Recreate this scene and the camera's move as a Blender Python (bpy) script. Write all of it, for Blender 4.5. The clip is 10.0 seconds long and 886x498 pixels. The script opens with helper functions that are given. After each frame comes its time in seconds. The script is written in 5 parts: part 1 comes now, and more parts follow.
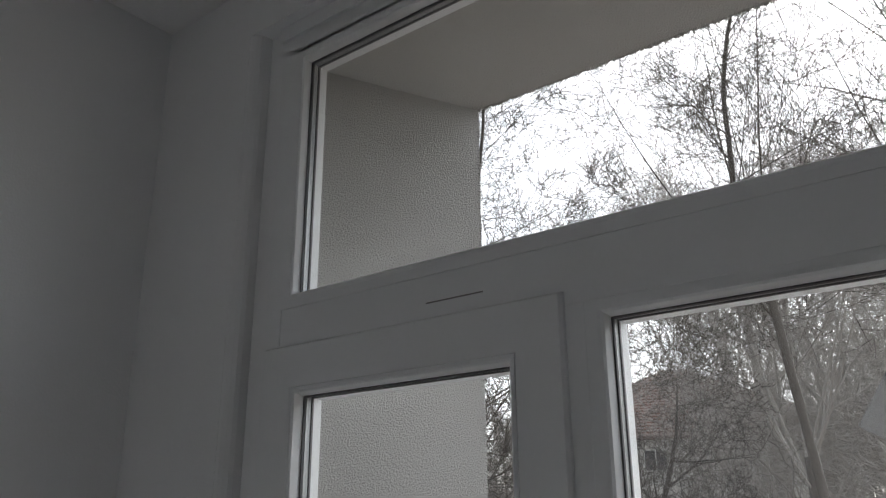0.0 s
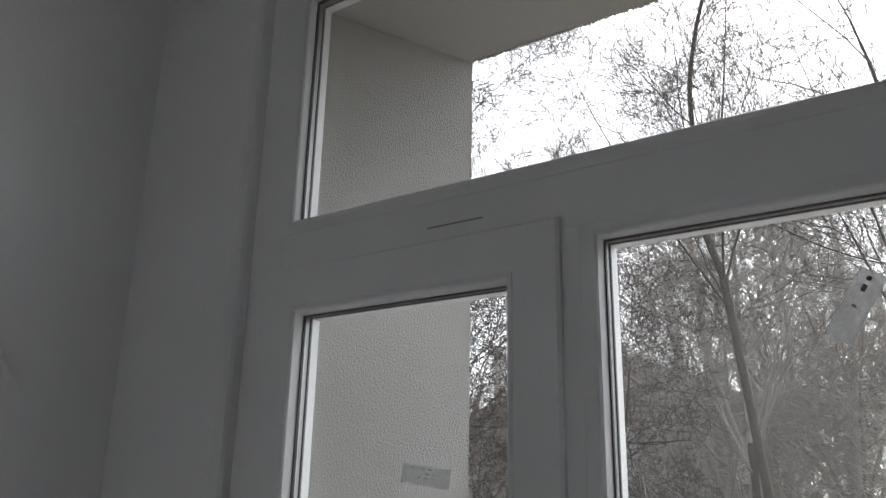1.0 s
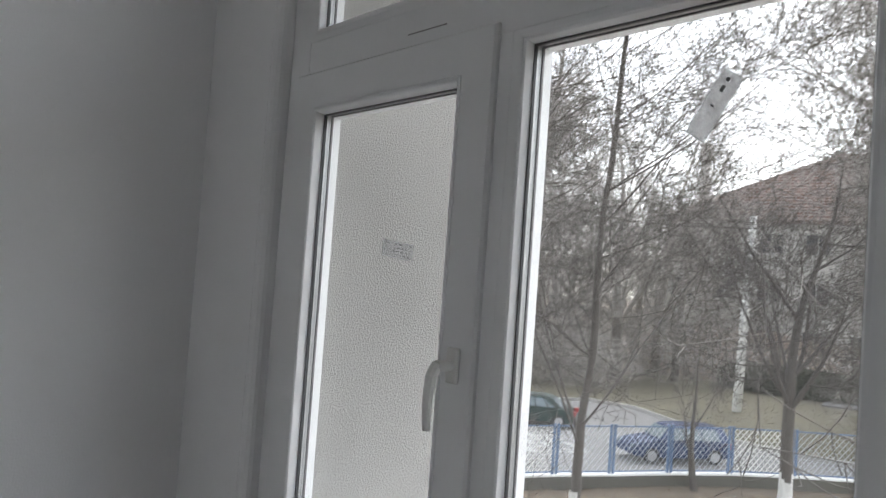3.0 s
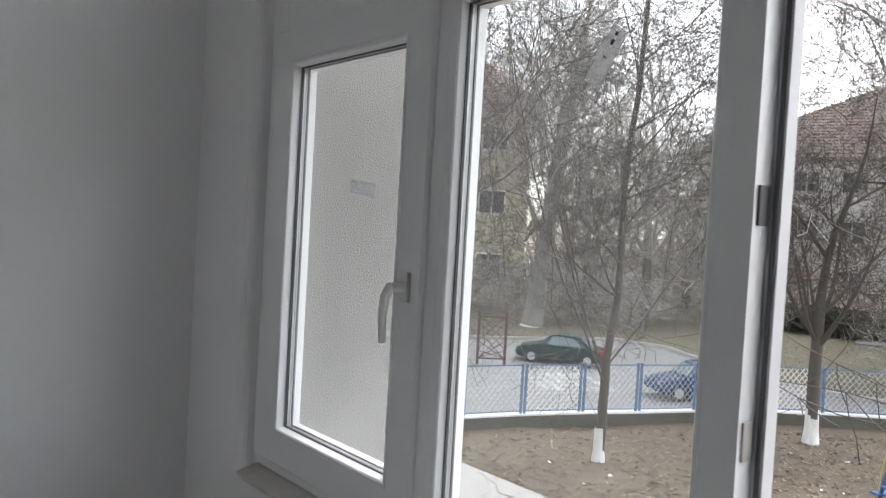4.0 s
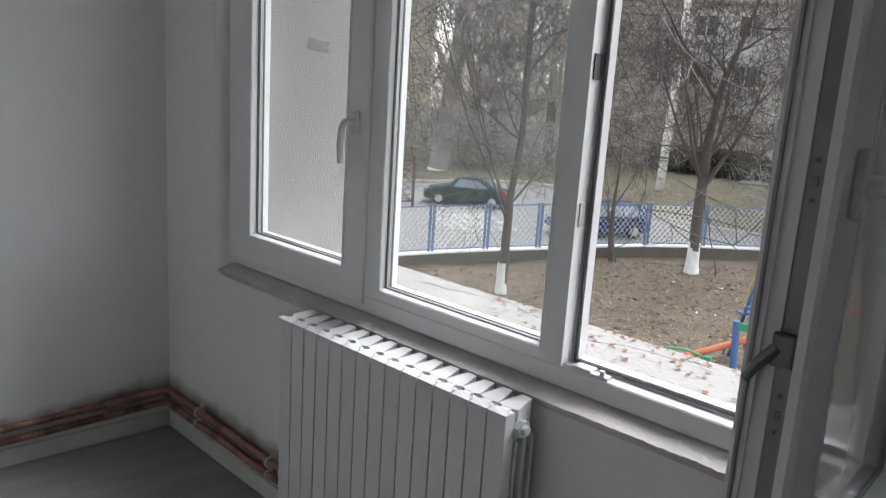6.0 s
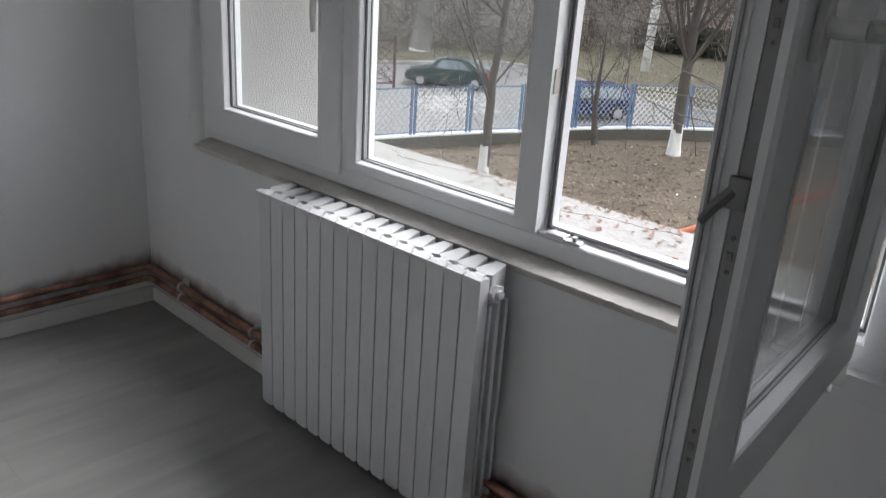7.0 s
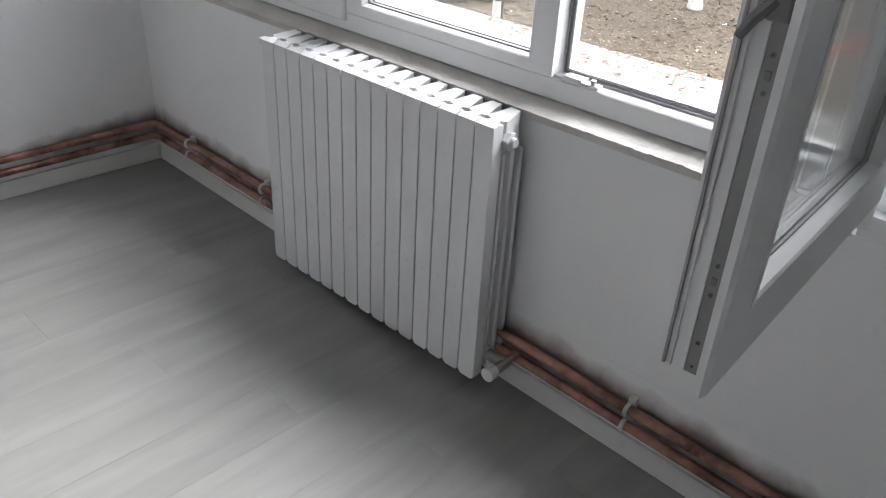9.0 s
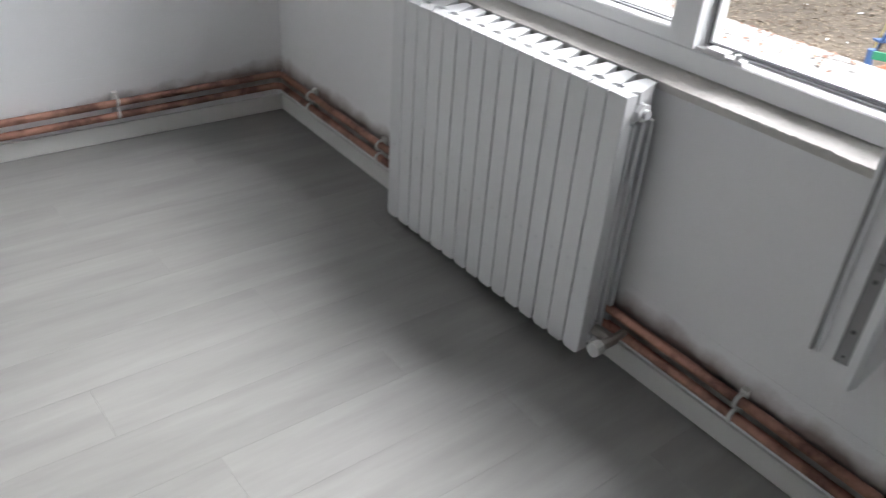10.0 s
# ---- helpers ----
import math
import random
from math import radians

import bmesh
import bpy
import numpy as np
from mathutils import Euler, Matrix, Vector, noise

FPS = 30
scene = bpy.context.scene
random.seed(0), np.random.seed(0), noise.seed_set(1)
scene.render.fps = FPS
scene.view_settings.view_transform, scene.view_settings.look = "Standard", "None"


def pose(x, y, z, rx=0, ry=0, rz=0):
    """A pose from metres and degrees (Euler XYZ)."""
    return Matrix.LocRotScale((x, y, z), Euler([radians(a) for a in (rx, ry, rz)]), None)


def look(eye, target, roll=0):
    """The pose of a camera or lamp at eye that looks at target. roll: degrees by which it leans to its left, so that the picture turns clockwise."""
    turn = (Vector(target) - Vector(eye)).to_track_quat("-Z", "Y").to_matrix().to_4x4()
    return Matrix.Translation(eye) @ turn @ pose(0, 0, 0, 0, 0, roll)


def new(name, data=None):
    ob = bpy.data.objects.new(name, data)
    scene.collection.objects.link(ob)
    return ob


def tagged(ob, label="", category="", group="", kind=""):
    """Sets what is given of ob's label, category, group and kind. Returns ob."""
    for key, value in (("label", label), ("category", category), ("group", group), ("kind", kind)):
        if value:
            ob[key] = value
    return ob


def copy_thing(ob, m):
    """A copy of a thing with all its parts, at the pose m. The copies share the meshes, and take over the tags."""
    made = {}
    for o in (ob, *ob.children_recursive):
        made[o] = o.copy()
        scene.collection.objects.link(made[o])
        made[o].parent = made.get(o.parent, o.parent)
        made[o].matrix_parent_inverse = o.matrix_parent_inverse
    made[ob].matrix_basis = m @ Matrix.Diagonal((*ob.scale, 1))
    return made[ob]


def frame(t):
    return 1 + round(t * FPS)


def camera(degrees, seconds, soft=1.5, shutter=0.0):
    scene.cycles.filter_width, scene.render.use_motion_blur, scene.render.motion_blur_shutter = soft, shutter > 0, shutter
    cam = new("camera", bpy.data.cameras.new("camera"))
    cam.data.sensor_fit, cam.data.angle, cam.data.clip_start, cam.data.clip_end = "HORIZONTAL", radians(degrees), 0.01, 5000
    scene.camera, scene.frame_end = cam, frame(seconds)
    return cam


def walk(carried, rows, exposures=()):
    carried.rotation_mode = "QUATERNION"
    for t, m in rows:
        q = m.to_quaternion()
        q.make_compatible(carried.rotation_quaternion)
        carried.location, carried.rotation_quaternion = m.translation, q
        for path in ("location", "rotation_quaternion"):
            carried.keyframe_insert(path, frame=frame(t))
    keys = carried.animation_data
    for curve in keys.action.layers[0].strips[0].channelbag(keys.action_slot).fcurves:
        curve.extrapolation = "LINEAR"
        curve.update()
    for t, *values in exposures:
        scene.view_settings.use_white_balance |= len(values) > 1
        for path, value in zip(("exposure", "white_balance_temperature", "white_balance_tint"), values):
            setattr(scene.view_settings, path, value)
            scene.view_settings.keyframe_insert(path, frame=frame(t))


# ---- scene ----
cam = camera(58.0, 10.0, soft=1.15, shutter=0.35)
PATH = [
    (0, look((1.8578, -1.1097, 1.6849), (0.7015, 0.3864, 2.3365), -0.428)),
    (0.5, look((1.8437, -1.1354, 1.6532), (0.7065, 0.3838, 2.2848), 0.102)),
    (1, look((1.8300, -1.2062, 1.5552), (0.7449, 0.3617, 2.1587), 1.168)),
    (1.5, look((1.8789, -1.2041, 1.5232), (0.7519, 0.3803, 1.9916), 2.171)),
    (2, look((1.9937, -1.2012, 1.5086), (0.7833, 0.3509, 1.8633), 3.083)),
    (3.5, look((2.5026, -0.9965, 1.5470), (0.9367, 0.2475, 1.5356), 3.620)),
    (4, look((2.6303, -1.0619, 1.5235), (1.0805, 0.2006, 1.4596), 3.258)),
    (4.5, look((2.7745, -1.1745, 1.5317), (1.2694, 0.1299, 1.3501), 2.905)),
    (5, look((2.9312, -1.3715, 1.5435), (1.4932, -0.0064, 1.2816), 2.923)),
    (6.5, look((3.1194, -1.5955, 1.5437), (1.8252, -0.1755, 0.9881), 3.664)),
    (7, look((3.1281, -1.5845, 1.5105), (1.8844, -0.1864, 0.8046), 3.855)),
    (7.5, look((3.1278, -1.5641, 1.4932), (1.9325, -0.1896, 0.6674), 3.688)),
    (8, look((3.1139, -1.5623, 1.4763), (1.9557, -0.2277, 0.5396), 3.547)),
    (8.5, look((3.1096, -1.5549, 1.4639), (1.9542, -0.2603, 0.4693), 3.082)),
    (9, look((3.1071, -1.5559, 1.4539), (1.9536, -0.2745, 0.4402), 3.205)),
    (9.5, look((3.1010, -1.5722, 1.4533), (1.9326, -0.3239, 0.4158), 3.488)),
    (10, look((3.0659, -1.5984, 1.4246), (1.7873, -0.5087, 0.3394), 4.342)),
]
walk(cam, PATH, exposures=[(0, 1.34), (2, 1.76), (3.5, 2.05), (4.5, 2.05), (6.5, 2.0), (8, 2.38), (9.0, 2.86), (10.0, 2.86)])

# ---- light: overcast sky, soft low sun ----
world = bpy.data.worlds.new("world")
scene.world = world
world.use_nodes = True
wn = world.node_tree.nodes
wl = world.node_tree.links
sky = wn.new("ShaderNodeTexSky")
sky.sky_type = "NISHITA"
sky.sun_disc = False
sky.sun_elevation = radians(47)
sky.sun_rotation = radians(6)
sky.dust_density = 1.5
sky.air_density = 1.0
hsv = wn.new("ShaderNodeHueSaturation")
hsv.inputs["Saturation"].default_value = 0.24
wl.new(sky.outputs[0], hsv.inputs["Color"])
wl.new(hsv.outputs[0], wn["Background"].inputs["Color"])
wn["Background"].inputs["Strength"].default_value = 0.165

sun_data = bpy.data.lights.new("sun", "SUN")
sun_data.energy = 1.55
sun_data.angle = radians(50)
sun_data.color = (0.97, 0.955, 1.0)
sun = new("sun", sun_data)
sun.matrix_world = look((0, 0, 30), (-1.6, -14.9, 13.6))


# ---- materials ----
def material(name, color, rough=0.6, metal=0.0, var=0.08, scale=6.0, bump=0.0, bump_scale=80.0, fine=0.04, fine_scale=120.0, spec=0.5, random_amt=0.0, stretch=(1, 1, 1)):
    """Base colour varied by broad stains and fine grain, with a bump of its own scale."""
    m = bpy.data.materials.new(name)
    m.use_nodes = True
    nt = m.node_tree
    n, l = nt.nodes, nt.links
    b = n["Principled BSDF"]
    b.inputs["Roughness"].default_value = rough
    b.inputs["Metallic"].default_value = metal
    b.inputs["Specular IOR Level"].default_value = spec
    tc = n.new("ShaderNodeTexCoord")
    mp = n.new("ShaderNodeMapping")
    mp.inputs["Scale"].default_value = stretch
    l.new(tc.outputs["Object"], mp.inputs["Vector"])
    if random_amt:
        ob_info = n.new("ShaderNodeObjectInfo")
        sh = n.new("ShaderNodeVectorMath")
        sh.operation = "SCALE"
        sh.inputs[0].default_value = (31.0, 47.0, 13.0)
        l.new(ob_info.outputs["Random"], sh.inputs["Scale"])
        l.new(sh.outputs[0], mp.inputs["Location"])
    n1 = n.new("ShaderNodeTexNoise")
    n1.inputs["Scale"].default_value = scale
    n1.inputs["Detail"].default_value = 5
    n2 = n.new("ShaderNodeTexNoise")
    n2.inputs["Scale"].default_value = fine_scale
    n2.inputs["Detail"].default_value = 3
    l.new(mp.outputs[0], n1.inputs["Vector"])
    l.new(mp.outputs[0], n2.inputs["Vector"])
    val = n.new("ShaderNodeMath")
    val.operation = "MULTIPLY_ADD"
    val.inputs[1].default_value = 2 * var
    val.inputs[2].default_value = 1 - var
    l.new(n1.outputs["Fac"], val.inputs[0])
    val2 = n.new("ShaderNodeMath")
    val2.operation = "MULTIPLY_ADD"
    val2.inputs[1].default_value = 2 * fine
    val2.inputs[2].default_value = -fine
    l.new(n2.outputs["Fac"], val2.inputs[0])
    add = n.new("ShaderNodeMath")
    add.operation = "ADD"
    l.new(val.outputs[0], add.inputs[0])
    l.new(val2.outputs[0], add.inputs[1])
    last = add
    if random_amt:
        oi = n.new("ShaderNodeObjectInfo")
        rm = n.new("ShaderNodeMath")
        rm.operation = "MULTIPLY_ADD"
        rm.inputs[1].default_value = 2 * random_amt
        rm.inputs[2].default_value = -random_amt
        l.new(oi.outputs["Random"], rm.inputs[0])
        a2 = n.new("ShaderNodeMath")
        a2.operation = "ADD"
        l.new(add.outputs[0], a2.inputs[0])
        l.new(rm.outputs[0], a2.inputs[1])
        last = a2
    mul = n.new("ShaderNodeVectorMath")
    mul.operation = "SCALE"
    mul.inputs[0].default_value = color[:3]
    l.new(last.outputs[0], mul.inputs["Scale"])
    l.new(mul.outputs[0], b.inputs["Base Color"])
    rr = n.new("ShaderNodeMath")
    rr.operation = "MULTIPLY_ADD"
    rr.inputs[1].default_value = 0.16
    rr.inputs[2].default_value = max(0.03, rough - 0.08)
    l.new(n1.outputs["Fac"], rr.inputs[0])
    l.new(rr.outputs[0], b.inputs["Roughness"])
    if bump:
        n3 = n.new("ShaderNodeTexNoise")
        n3.inputs["Scale"].default_value = bump_scale
        n3.inputs["Detail"].default_value = 4
        l.new(mp.outputs[0], n3.inputs["Vector"])
        bp = n.new("ShaderNodeBump")
        bp.inputs["Strength"].default_value = bump
        bp.inputs["Distance"].default_value = 0.01
        l.new(n3.outputs["Fac"], bp.inputs["Height"])
        l.new(bp.outputs[0], b.inputs["Normal"])
    return m


def glass_material(name, haze, tint=(0.97, 0.98, 0.975)):
    """Thin window pane: clear, glossy at grazing angles, with a film of dust."""
    m = bpy.data.materials.new(name)
    m.use_nodes = True
    n, l = m.node_tree.nodes, m.node_tree.links
    out = n["Material Output"]
    n.remove(n["Principled BSDF"])
    tr = n.new("ShaderNodeBsdfTransparent")
    tr.inputs[0].default_value = (*tint, 1)
    gl = n.new("ShaderNodeBsdfGlossy")
    gl.inputs["Roughness"].default_value = 0.02
    lw = n.new("ShaderNodeLayerWeight")
    lw.inputs["Blend"].default_value = 0.5
    fr0 = n.new("ShaderNodeMath")
    fr0.operation = "POWER"
    fr0.inputs[1].default_value = 3.0
    l.new(lw.outputs["Facing"], fr0.inputs[0])
    fr = n.new("ShaderNodeMath")
    fr.operation = "MULTIPLY_ADD"
    fr.inputs[1].default_value = 0.85
    fr.inputs[2].default_value = 0.025
    l.new(fr0.outputs[0], fr.inputs[0])
    mx = n.new("ShaderNodeMixShader")
    l.new(fr.outputs[0], mx.inputs[0])
    l.new(tr.outputs[0], mx.inputs[1])
    l.new(gl.outputs[0], mx.inputs[2])
    dust = n.new("ShaderNodeBsdfTranslucent")
    dust.inputs[0].default_value = (0.85, 0.86, 0.86, 1)
    tc = n.new("ShaderNodeTexCoord")
    nz = n.new("ShaderNodeTexNoise")
    nz.inputs["Scale"].default_value = 4.0
    nz.inputs["Detail"].default_value = 6
    l.new(tc.outputs["Object"], nz.inputs["Vector"])
    k = n.new("ShaderNodeMath")
    k.operation = "MULTIPLY"
    k.inputs[1].default_value = 2 * haze
    l.new(nz.outputs["Fac"], k.inputs[0])
    mx2 = n.new("ShaderNodeMixShader")
    l.new(k.outputs[0], mx2.inputs[0])
    l.new(mx.outputs[0], mx2.inputs[1])
    l.new(dust.outputs[0], mx2.inputs[2])
    l.new(mx2.outputs[0], out.inputs["Surface"])
    return m


M_WALL = material("wall_paint", (0.82, 0.825, 0.835), 0.85, var=0.04, scale=2.5, bump=0.12, bump_scale=160, fine=0.015)
M_CEIL = material("ceiling_paint", (0.85, 0.85, 0.85), 0.9, var=0.03, scale=2, bump=0.05)
M_FLOOR = material("laminate", (0.295, 0.295, 0.286), 0.58, var=0.27, scale=2.2, fine=0.05, fine_scale=9, bump=0.03, bump_scale=40, random_amt=0.025, stretch=(7, 0.9, 1))
M_JOINT = material("laminate_joint", (0.46, 0.46, 0.45), 0.7)
M_BASE = material("baseboard_white", (0.70, 0.70, 0.68), 0.5, var=0.05, scale=9, fine=0.02)
M_PVC = material("pvc_white", (0.80, 0.81, 0.82), 0.34, var=0.04, scale=5, fine=0.015, spec=0.45)
M_GASKET = material("rubber_gasket", (0.10, 0.10, 0.105), 0.6)
M_SPACER = material("aluminium_spacer", (0.34, 0.345, 0.35), 0.5, 0.6, fine=0.2, fine_scale=500)
M_STEEL = material("galvanised_steel", (0.5, 0.5, 0.5), 0.38, 0.85, var=0.15, scale=30)
M_DARK = material("dark_metal", (0.06, 0.06, 0.065), 0.5, 0.5, var=0.2, scale=30)
M_CATCH = material("zinc_catch", (0.2, 0.2, 0.2), 0.45, 0.6, var=0.15)
M_STRIP = material("dull_steel", (0.26, 0.26, 0.262), 0.45, 0.45, var=0.2, scale=20)
# seal grey; also colours the open casement's gaskets in place of reflected light
M_SEAL_LIT_GASKET = material("grey_seal", (0.36, 0.36, 0.365), 0.6)
M_RAD = material("radiator_enamel", (0.72, 0.73, 0.74), 0.3, var=0.03, scale=12, fine=0.01)
M_COPPER = material("copper", (0.47, 0.26, 0.20), 0.42, 0.7, var=0.6, scale=6, fine=0.3, fine_scale=45, bump=0.05)
# tarnish: dark patina in blotches over pinkish metal
_n, _l = M_COPPER.node_tree.nodes, M_COPPER.node_tree.links
_b = _n["Principled BSDF"]
_old = _b.inputs["Base Color"].links[0].from_socket
_tc = _n.new("ShaderNodeTexCoord")
_nz = _n.new("ShaderNodeTexNoise")
_nz.inputs["Scale"].default_value = 7.0
_nz.inputs["Detail"].default_value = 7
_nz.inputs["Roughness"].default_value = 0.65
_l.new(_tc.outputs["Object"], _nz.inputs["Vector"])
_rp = _n.new("ShaderNodeValToRGB")
_rp.color_ramp.elements[0].position = 0.44
_rp.color_ramp.elements[0].color = (0, 0, 0, 1)
_rp.color_ramp.elements[1].position = 0.60
_rp.color_ramp.elements[1].color = (1, 1, 1, 1)
_l.new(_nz.outputs["Fac"], _rp.inputs[0])
_mx = _n.new("ShaderNodeMixRGB")
_mx.inputs[2].default_value = (0.19, 0.10, 0.08, 1)
_l.new(_rp.outputs[0], _mx.inputs[0])
_l.new(_old, _mx.inputs[1])
_l.new(_mx.outputs[0], _b.inputs["Base Color"])
# brown scorch stains at pipe height, with the pipes' shade painted into them
M_STAIN_SHADE = material("scorched_plaster", (0.82, 0.825, 0.835), 0.85, var=0.04, scale=2.5, bump=0.12, bump_scale=160, fine=0.015)
_n, _l = M_STAIN_SHADE.node_tree.nodes, M_STAIN_SHADE.node_tree.links
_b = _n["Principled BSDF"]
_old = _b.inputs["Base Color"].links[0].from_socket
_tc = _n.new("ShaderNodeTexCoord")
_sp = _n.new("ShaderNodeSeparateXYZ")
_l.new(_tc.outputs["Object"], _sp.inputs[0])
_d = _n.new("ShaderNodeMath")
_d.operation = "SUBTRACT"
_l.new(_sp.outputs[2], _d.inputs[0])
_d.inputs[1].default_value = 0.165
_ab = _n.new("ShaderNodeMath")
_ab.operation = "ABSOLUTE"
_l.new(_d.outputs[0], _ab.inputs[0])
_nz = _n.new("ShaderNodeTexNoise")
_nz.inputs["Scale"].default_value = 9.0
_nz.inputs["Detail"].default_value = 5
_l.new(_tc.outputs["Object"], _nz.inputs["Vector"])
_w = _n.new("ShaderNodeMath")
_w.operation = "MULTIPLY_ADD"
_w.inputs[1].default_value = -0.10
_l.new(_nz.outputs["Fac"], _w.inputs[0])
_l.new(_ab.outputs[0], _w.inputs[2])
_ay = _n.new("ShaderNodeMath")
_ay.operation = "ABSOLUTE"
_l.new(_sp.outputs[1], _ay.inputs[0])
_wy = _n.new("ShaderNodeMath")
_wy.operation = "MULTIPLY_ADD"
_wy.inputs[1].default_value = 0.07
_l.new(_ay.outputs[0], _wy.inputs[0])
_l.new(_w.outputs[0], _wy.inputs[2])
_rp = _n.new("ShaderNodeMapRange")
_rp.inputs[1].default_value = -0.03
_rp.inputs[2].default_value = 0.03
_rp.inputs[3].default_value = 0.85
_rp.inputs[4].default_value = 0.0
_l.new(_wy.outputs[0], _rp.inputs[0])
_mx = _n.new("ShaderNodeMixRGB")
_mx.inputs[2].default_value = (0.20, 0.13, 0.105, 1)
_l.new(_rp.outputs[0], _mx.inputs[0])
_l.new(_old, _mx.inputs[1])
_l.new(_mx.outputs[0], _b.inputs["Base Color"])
M_CLIP = material("white_plastic", (0.75, 0.75, 0.73), 0.45)
M_BRASS = material("nickel_brass", (0.45, 0.43, 0.4), 0.35, 0.9, var=0.15)
M_SILL = material("sill_plaster", (0.62, 0.60, 0.57), 0.85, var=0.15, scale=8, bump=0.35, bump_scale=70, fine=0.08, fine_scale=60)
M_STUCCO = material("stucco", (0.40, 0.392, 0.375), 0.95, var=0.05, scale=3, bump=0.6, bump_scale=300, fine=0.16, fine_scale=260)
M_LEDGE = material("ledge_concrete", (0.24, 0.235, 0.225), 0.9, var=0.16, scale=3, bump=0.4, bump_scale=40, fine=0.1, fine_scale=50)
M_GLASS = glass_material("pane_glass", 0.0012)
M_GLASS_DUSTY = glass_material("pane_glass_dusty", 0.007)
M_STICK = material("label_paper", (0.34, 0.35, 0.35), 0.6, var=0.08, scale=40)
_n, _l = M_STICK.node_tree.nodes, M_STICK.node_tree.links
_t = _n.new("ShaderNodeBsdfTranslucent")
_t.inputs[0].default_value = (0.20, 0.205, 0.205, 1)
_m = _n.new("ShaderNodeMixShader")
_m.inputs[0].default_value = 0.65
_l.new(_n["Principled BSDF"].outputs[0], _m.inputs[1])
_l.new(_t.outputs[0], _m.inputs[2])
_c = _n.new("ShaderNodeBsdfTransparent")
_m2 = _n.new("ShaderNodeMixShader")
_m2.inputs[0].default_value = 0.45
_l.new(_m.outputs[0], _m2.inputs[1])
_l.new(_c.outputs[0], _m2.inputs[2])
_l.new(_m2.outputs[0], _n["Material Output"].inputs["Surface"])
M_INK = material("label_ink", (0.06, 0.065, 0.07), 0.6)
M_SOIL = material("soil", (0.135, 0.108, 0.078), 0.95, var=0.35, scale=1.2, bump=0.9, bump_scale=14, fine=0.3, fine_scale=22)
M_ROAD = material("road", (0.17, 0.167, 0.165), 0.85, var=0.18, scale=0.5, bump=0.3, bump_scale=12, fine=0.12, fine_scale=9)
M_KERB = material("kerb_concrete", (0.34, 0.33, 0.31), 0.9, var=0.2, scale=2, bump=0.4, bump_scale=25)
M_CAP = material("white_limewash", (0.75, 0.75, 0.73), 0.9, var=0.12, scale=6)
M_STRIPE = material("worn_road_paint", (0.36, 0.36, 0.355), 0.85, var=0.3, scale=3, fine=0.2, fine_scale=12)
M_WALLLOW = material("mossy_concrete", (0.095, 0.09, 0.075), 0.95, var=0.3, scale=1.5, bump=0.5, bump_scale=20)
M_BLUE = material("blue_paint", (0.11, 0.175, 0.29), 0.5, var=0.15, scale=10)
M_MESHW = material("fence_mesh_paint", (0.55, 0.58, 0.62), 0.5, 0.2, var=0.15)
M_GRASS = material("winter_grass", (0.105, 0.095, 0.06), 0.95, var=0.35, scale=0.8, bump=0.8, bump_scale=10, fine=0.3, fine_scale=14)
M_BARK = material("bark", (0.088, 0.077, 0.068), 0.95, var=0.3, scale=6, bump=0.8, bump_scale=30, fine=0.2, fine_scale=40)
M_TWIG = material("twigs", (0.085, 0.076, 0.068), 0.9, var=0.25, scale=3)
# far twigs, much paler than near ones: missing daylight is put into the colour
M_TWIG_FAR_LIT = material("twigs_far", (0.32, 0.298, 0.277), 0.9, var=0.25, scale=1)
M_LEAF = material("fallen_leaf", (0.17, 0.075, 0.04), 0.8, var=0.3, scale=20)
M_LITTER = material("leaf_litter", (0.30, 0.24, 0.17), 0.85, var=0.35, scale=2)
M_TILE = material("roof_tile", (0.21, 0.155, 0.135), 0.85, var=0.25, scale=1.5, fine=0.15, fine_scale=12)
M_HOUSEW = material("house_white", (0.80, 0.785, 0.76), 0.9, var=0.1, scale=0.6)
M_HOUSEY = material("house_yellow", (0.52, 0.47, 0.34), 0.9, var=0.12, scale=0.6)
M_WINDARK = material("window_dark", (0.05, 0.055, 0.065), 0.12)
M_GREENCAR = material("green_car_paint", (0.022, 0.05, 0.045), 0.25, 0.3, var=0.05)
M_BLUECAR = material("blue_car_paint", (0.035, 0.06, 0.14), 0.25, 0.3, var=0.05)
M_WHITECAR = material("white_car_paint", (0.75, 0.75, 0.75), 0.3, var=0.04)
M_CARGLASS = material("car_glass", (0.16, 0.2, 0.22), 0.08, spec=0.8)
M_TYRE = material("tyre", (0.02, 0.02, 0.02), 0.8)
M_RIM = material("wheel_rim", (0.5, 0.5, 0.52), 0.3, 0.8)
M_RED = material("red_lamp", (0.35, 0.02, 0.02), 0.3)
M_GREEN = material("green_paint", (0.03, 0.25, 0.13), 0.45, var=0.12, scale=8)
M_ORANGE = material("orange_paint", (0.68, 0.21, 0.115), 0.5, var=0.12, scale=8)
M_POLE = material("pole_concrete", (0.74, 0.73, 0.71), 0.85, var=0.12, scale=3)
M_BARK_FAR = material("bark_far", (0.13, 0.115, 0.10), 0.95, var=0.25, scale=3)
M_LIME = material("trunk_limewash", (0.62, 0.61, 0.59), 0.95, var=0.3, scale=9, bump=0.6, bump_scale=30, fine=0.2, fine_scale=30, stretch=(1, 1, 0.3))
M_TILE_DARK = material("roof_tile_edge", (0.2, 0.105, 0.08), 0.9, var=0.25, scale=2)
M_BLUE2 = material("play_blue_paint", (0.06, 0.13, 0.30), 0.45, var=0.15, scale=8)
M_GREEN2 = material("pale_green_paint", (0.10, 0.36, 0.20), 0.45, var=0.15, scale=8)
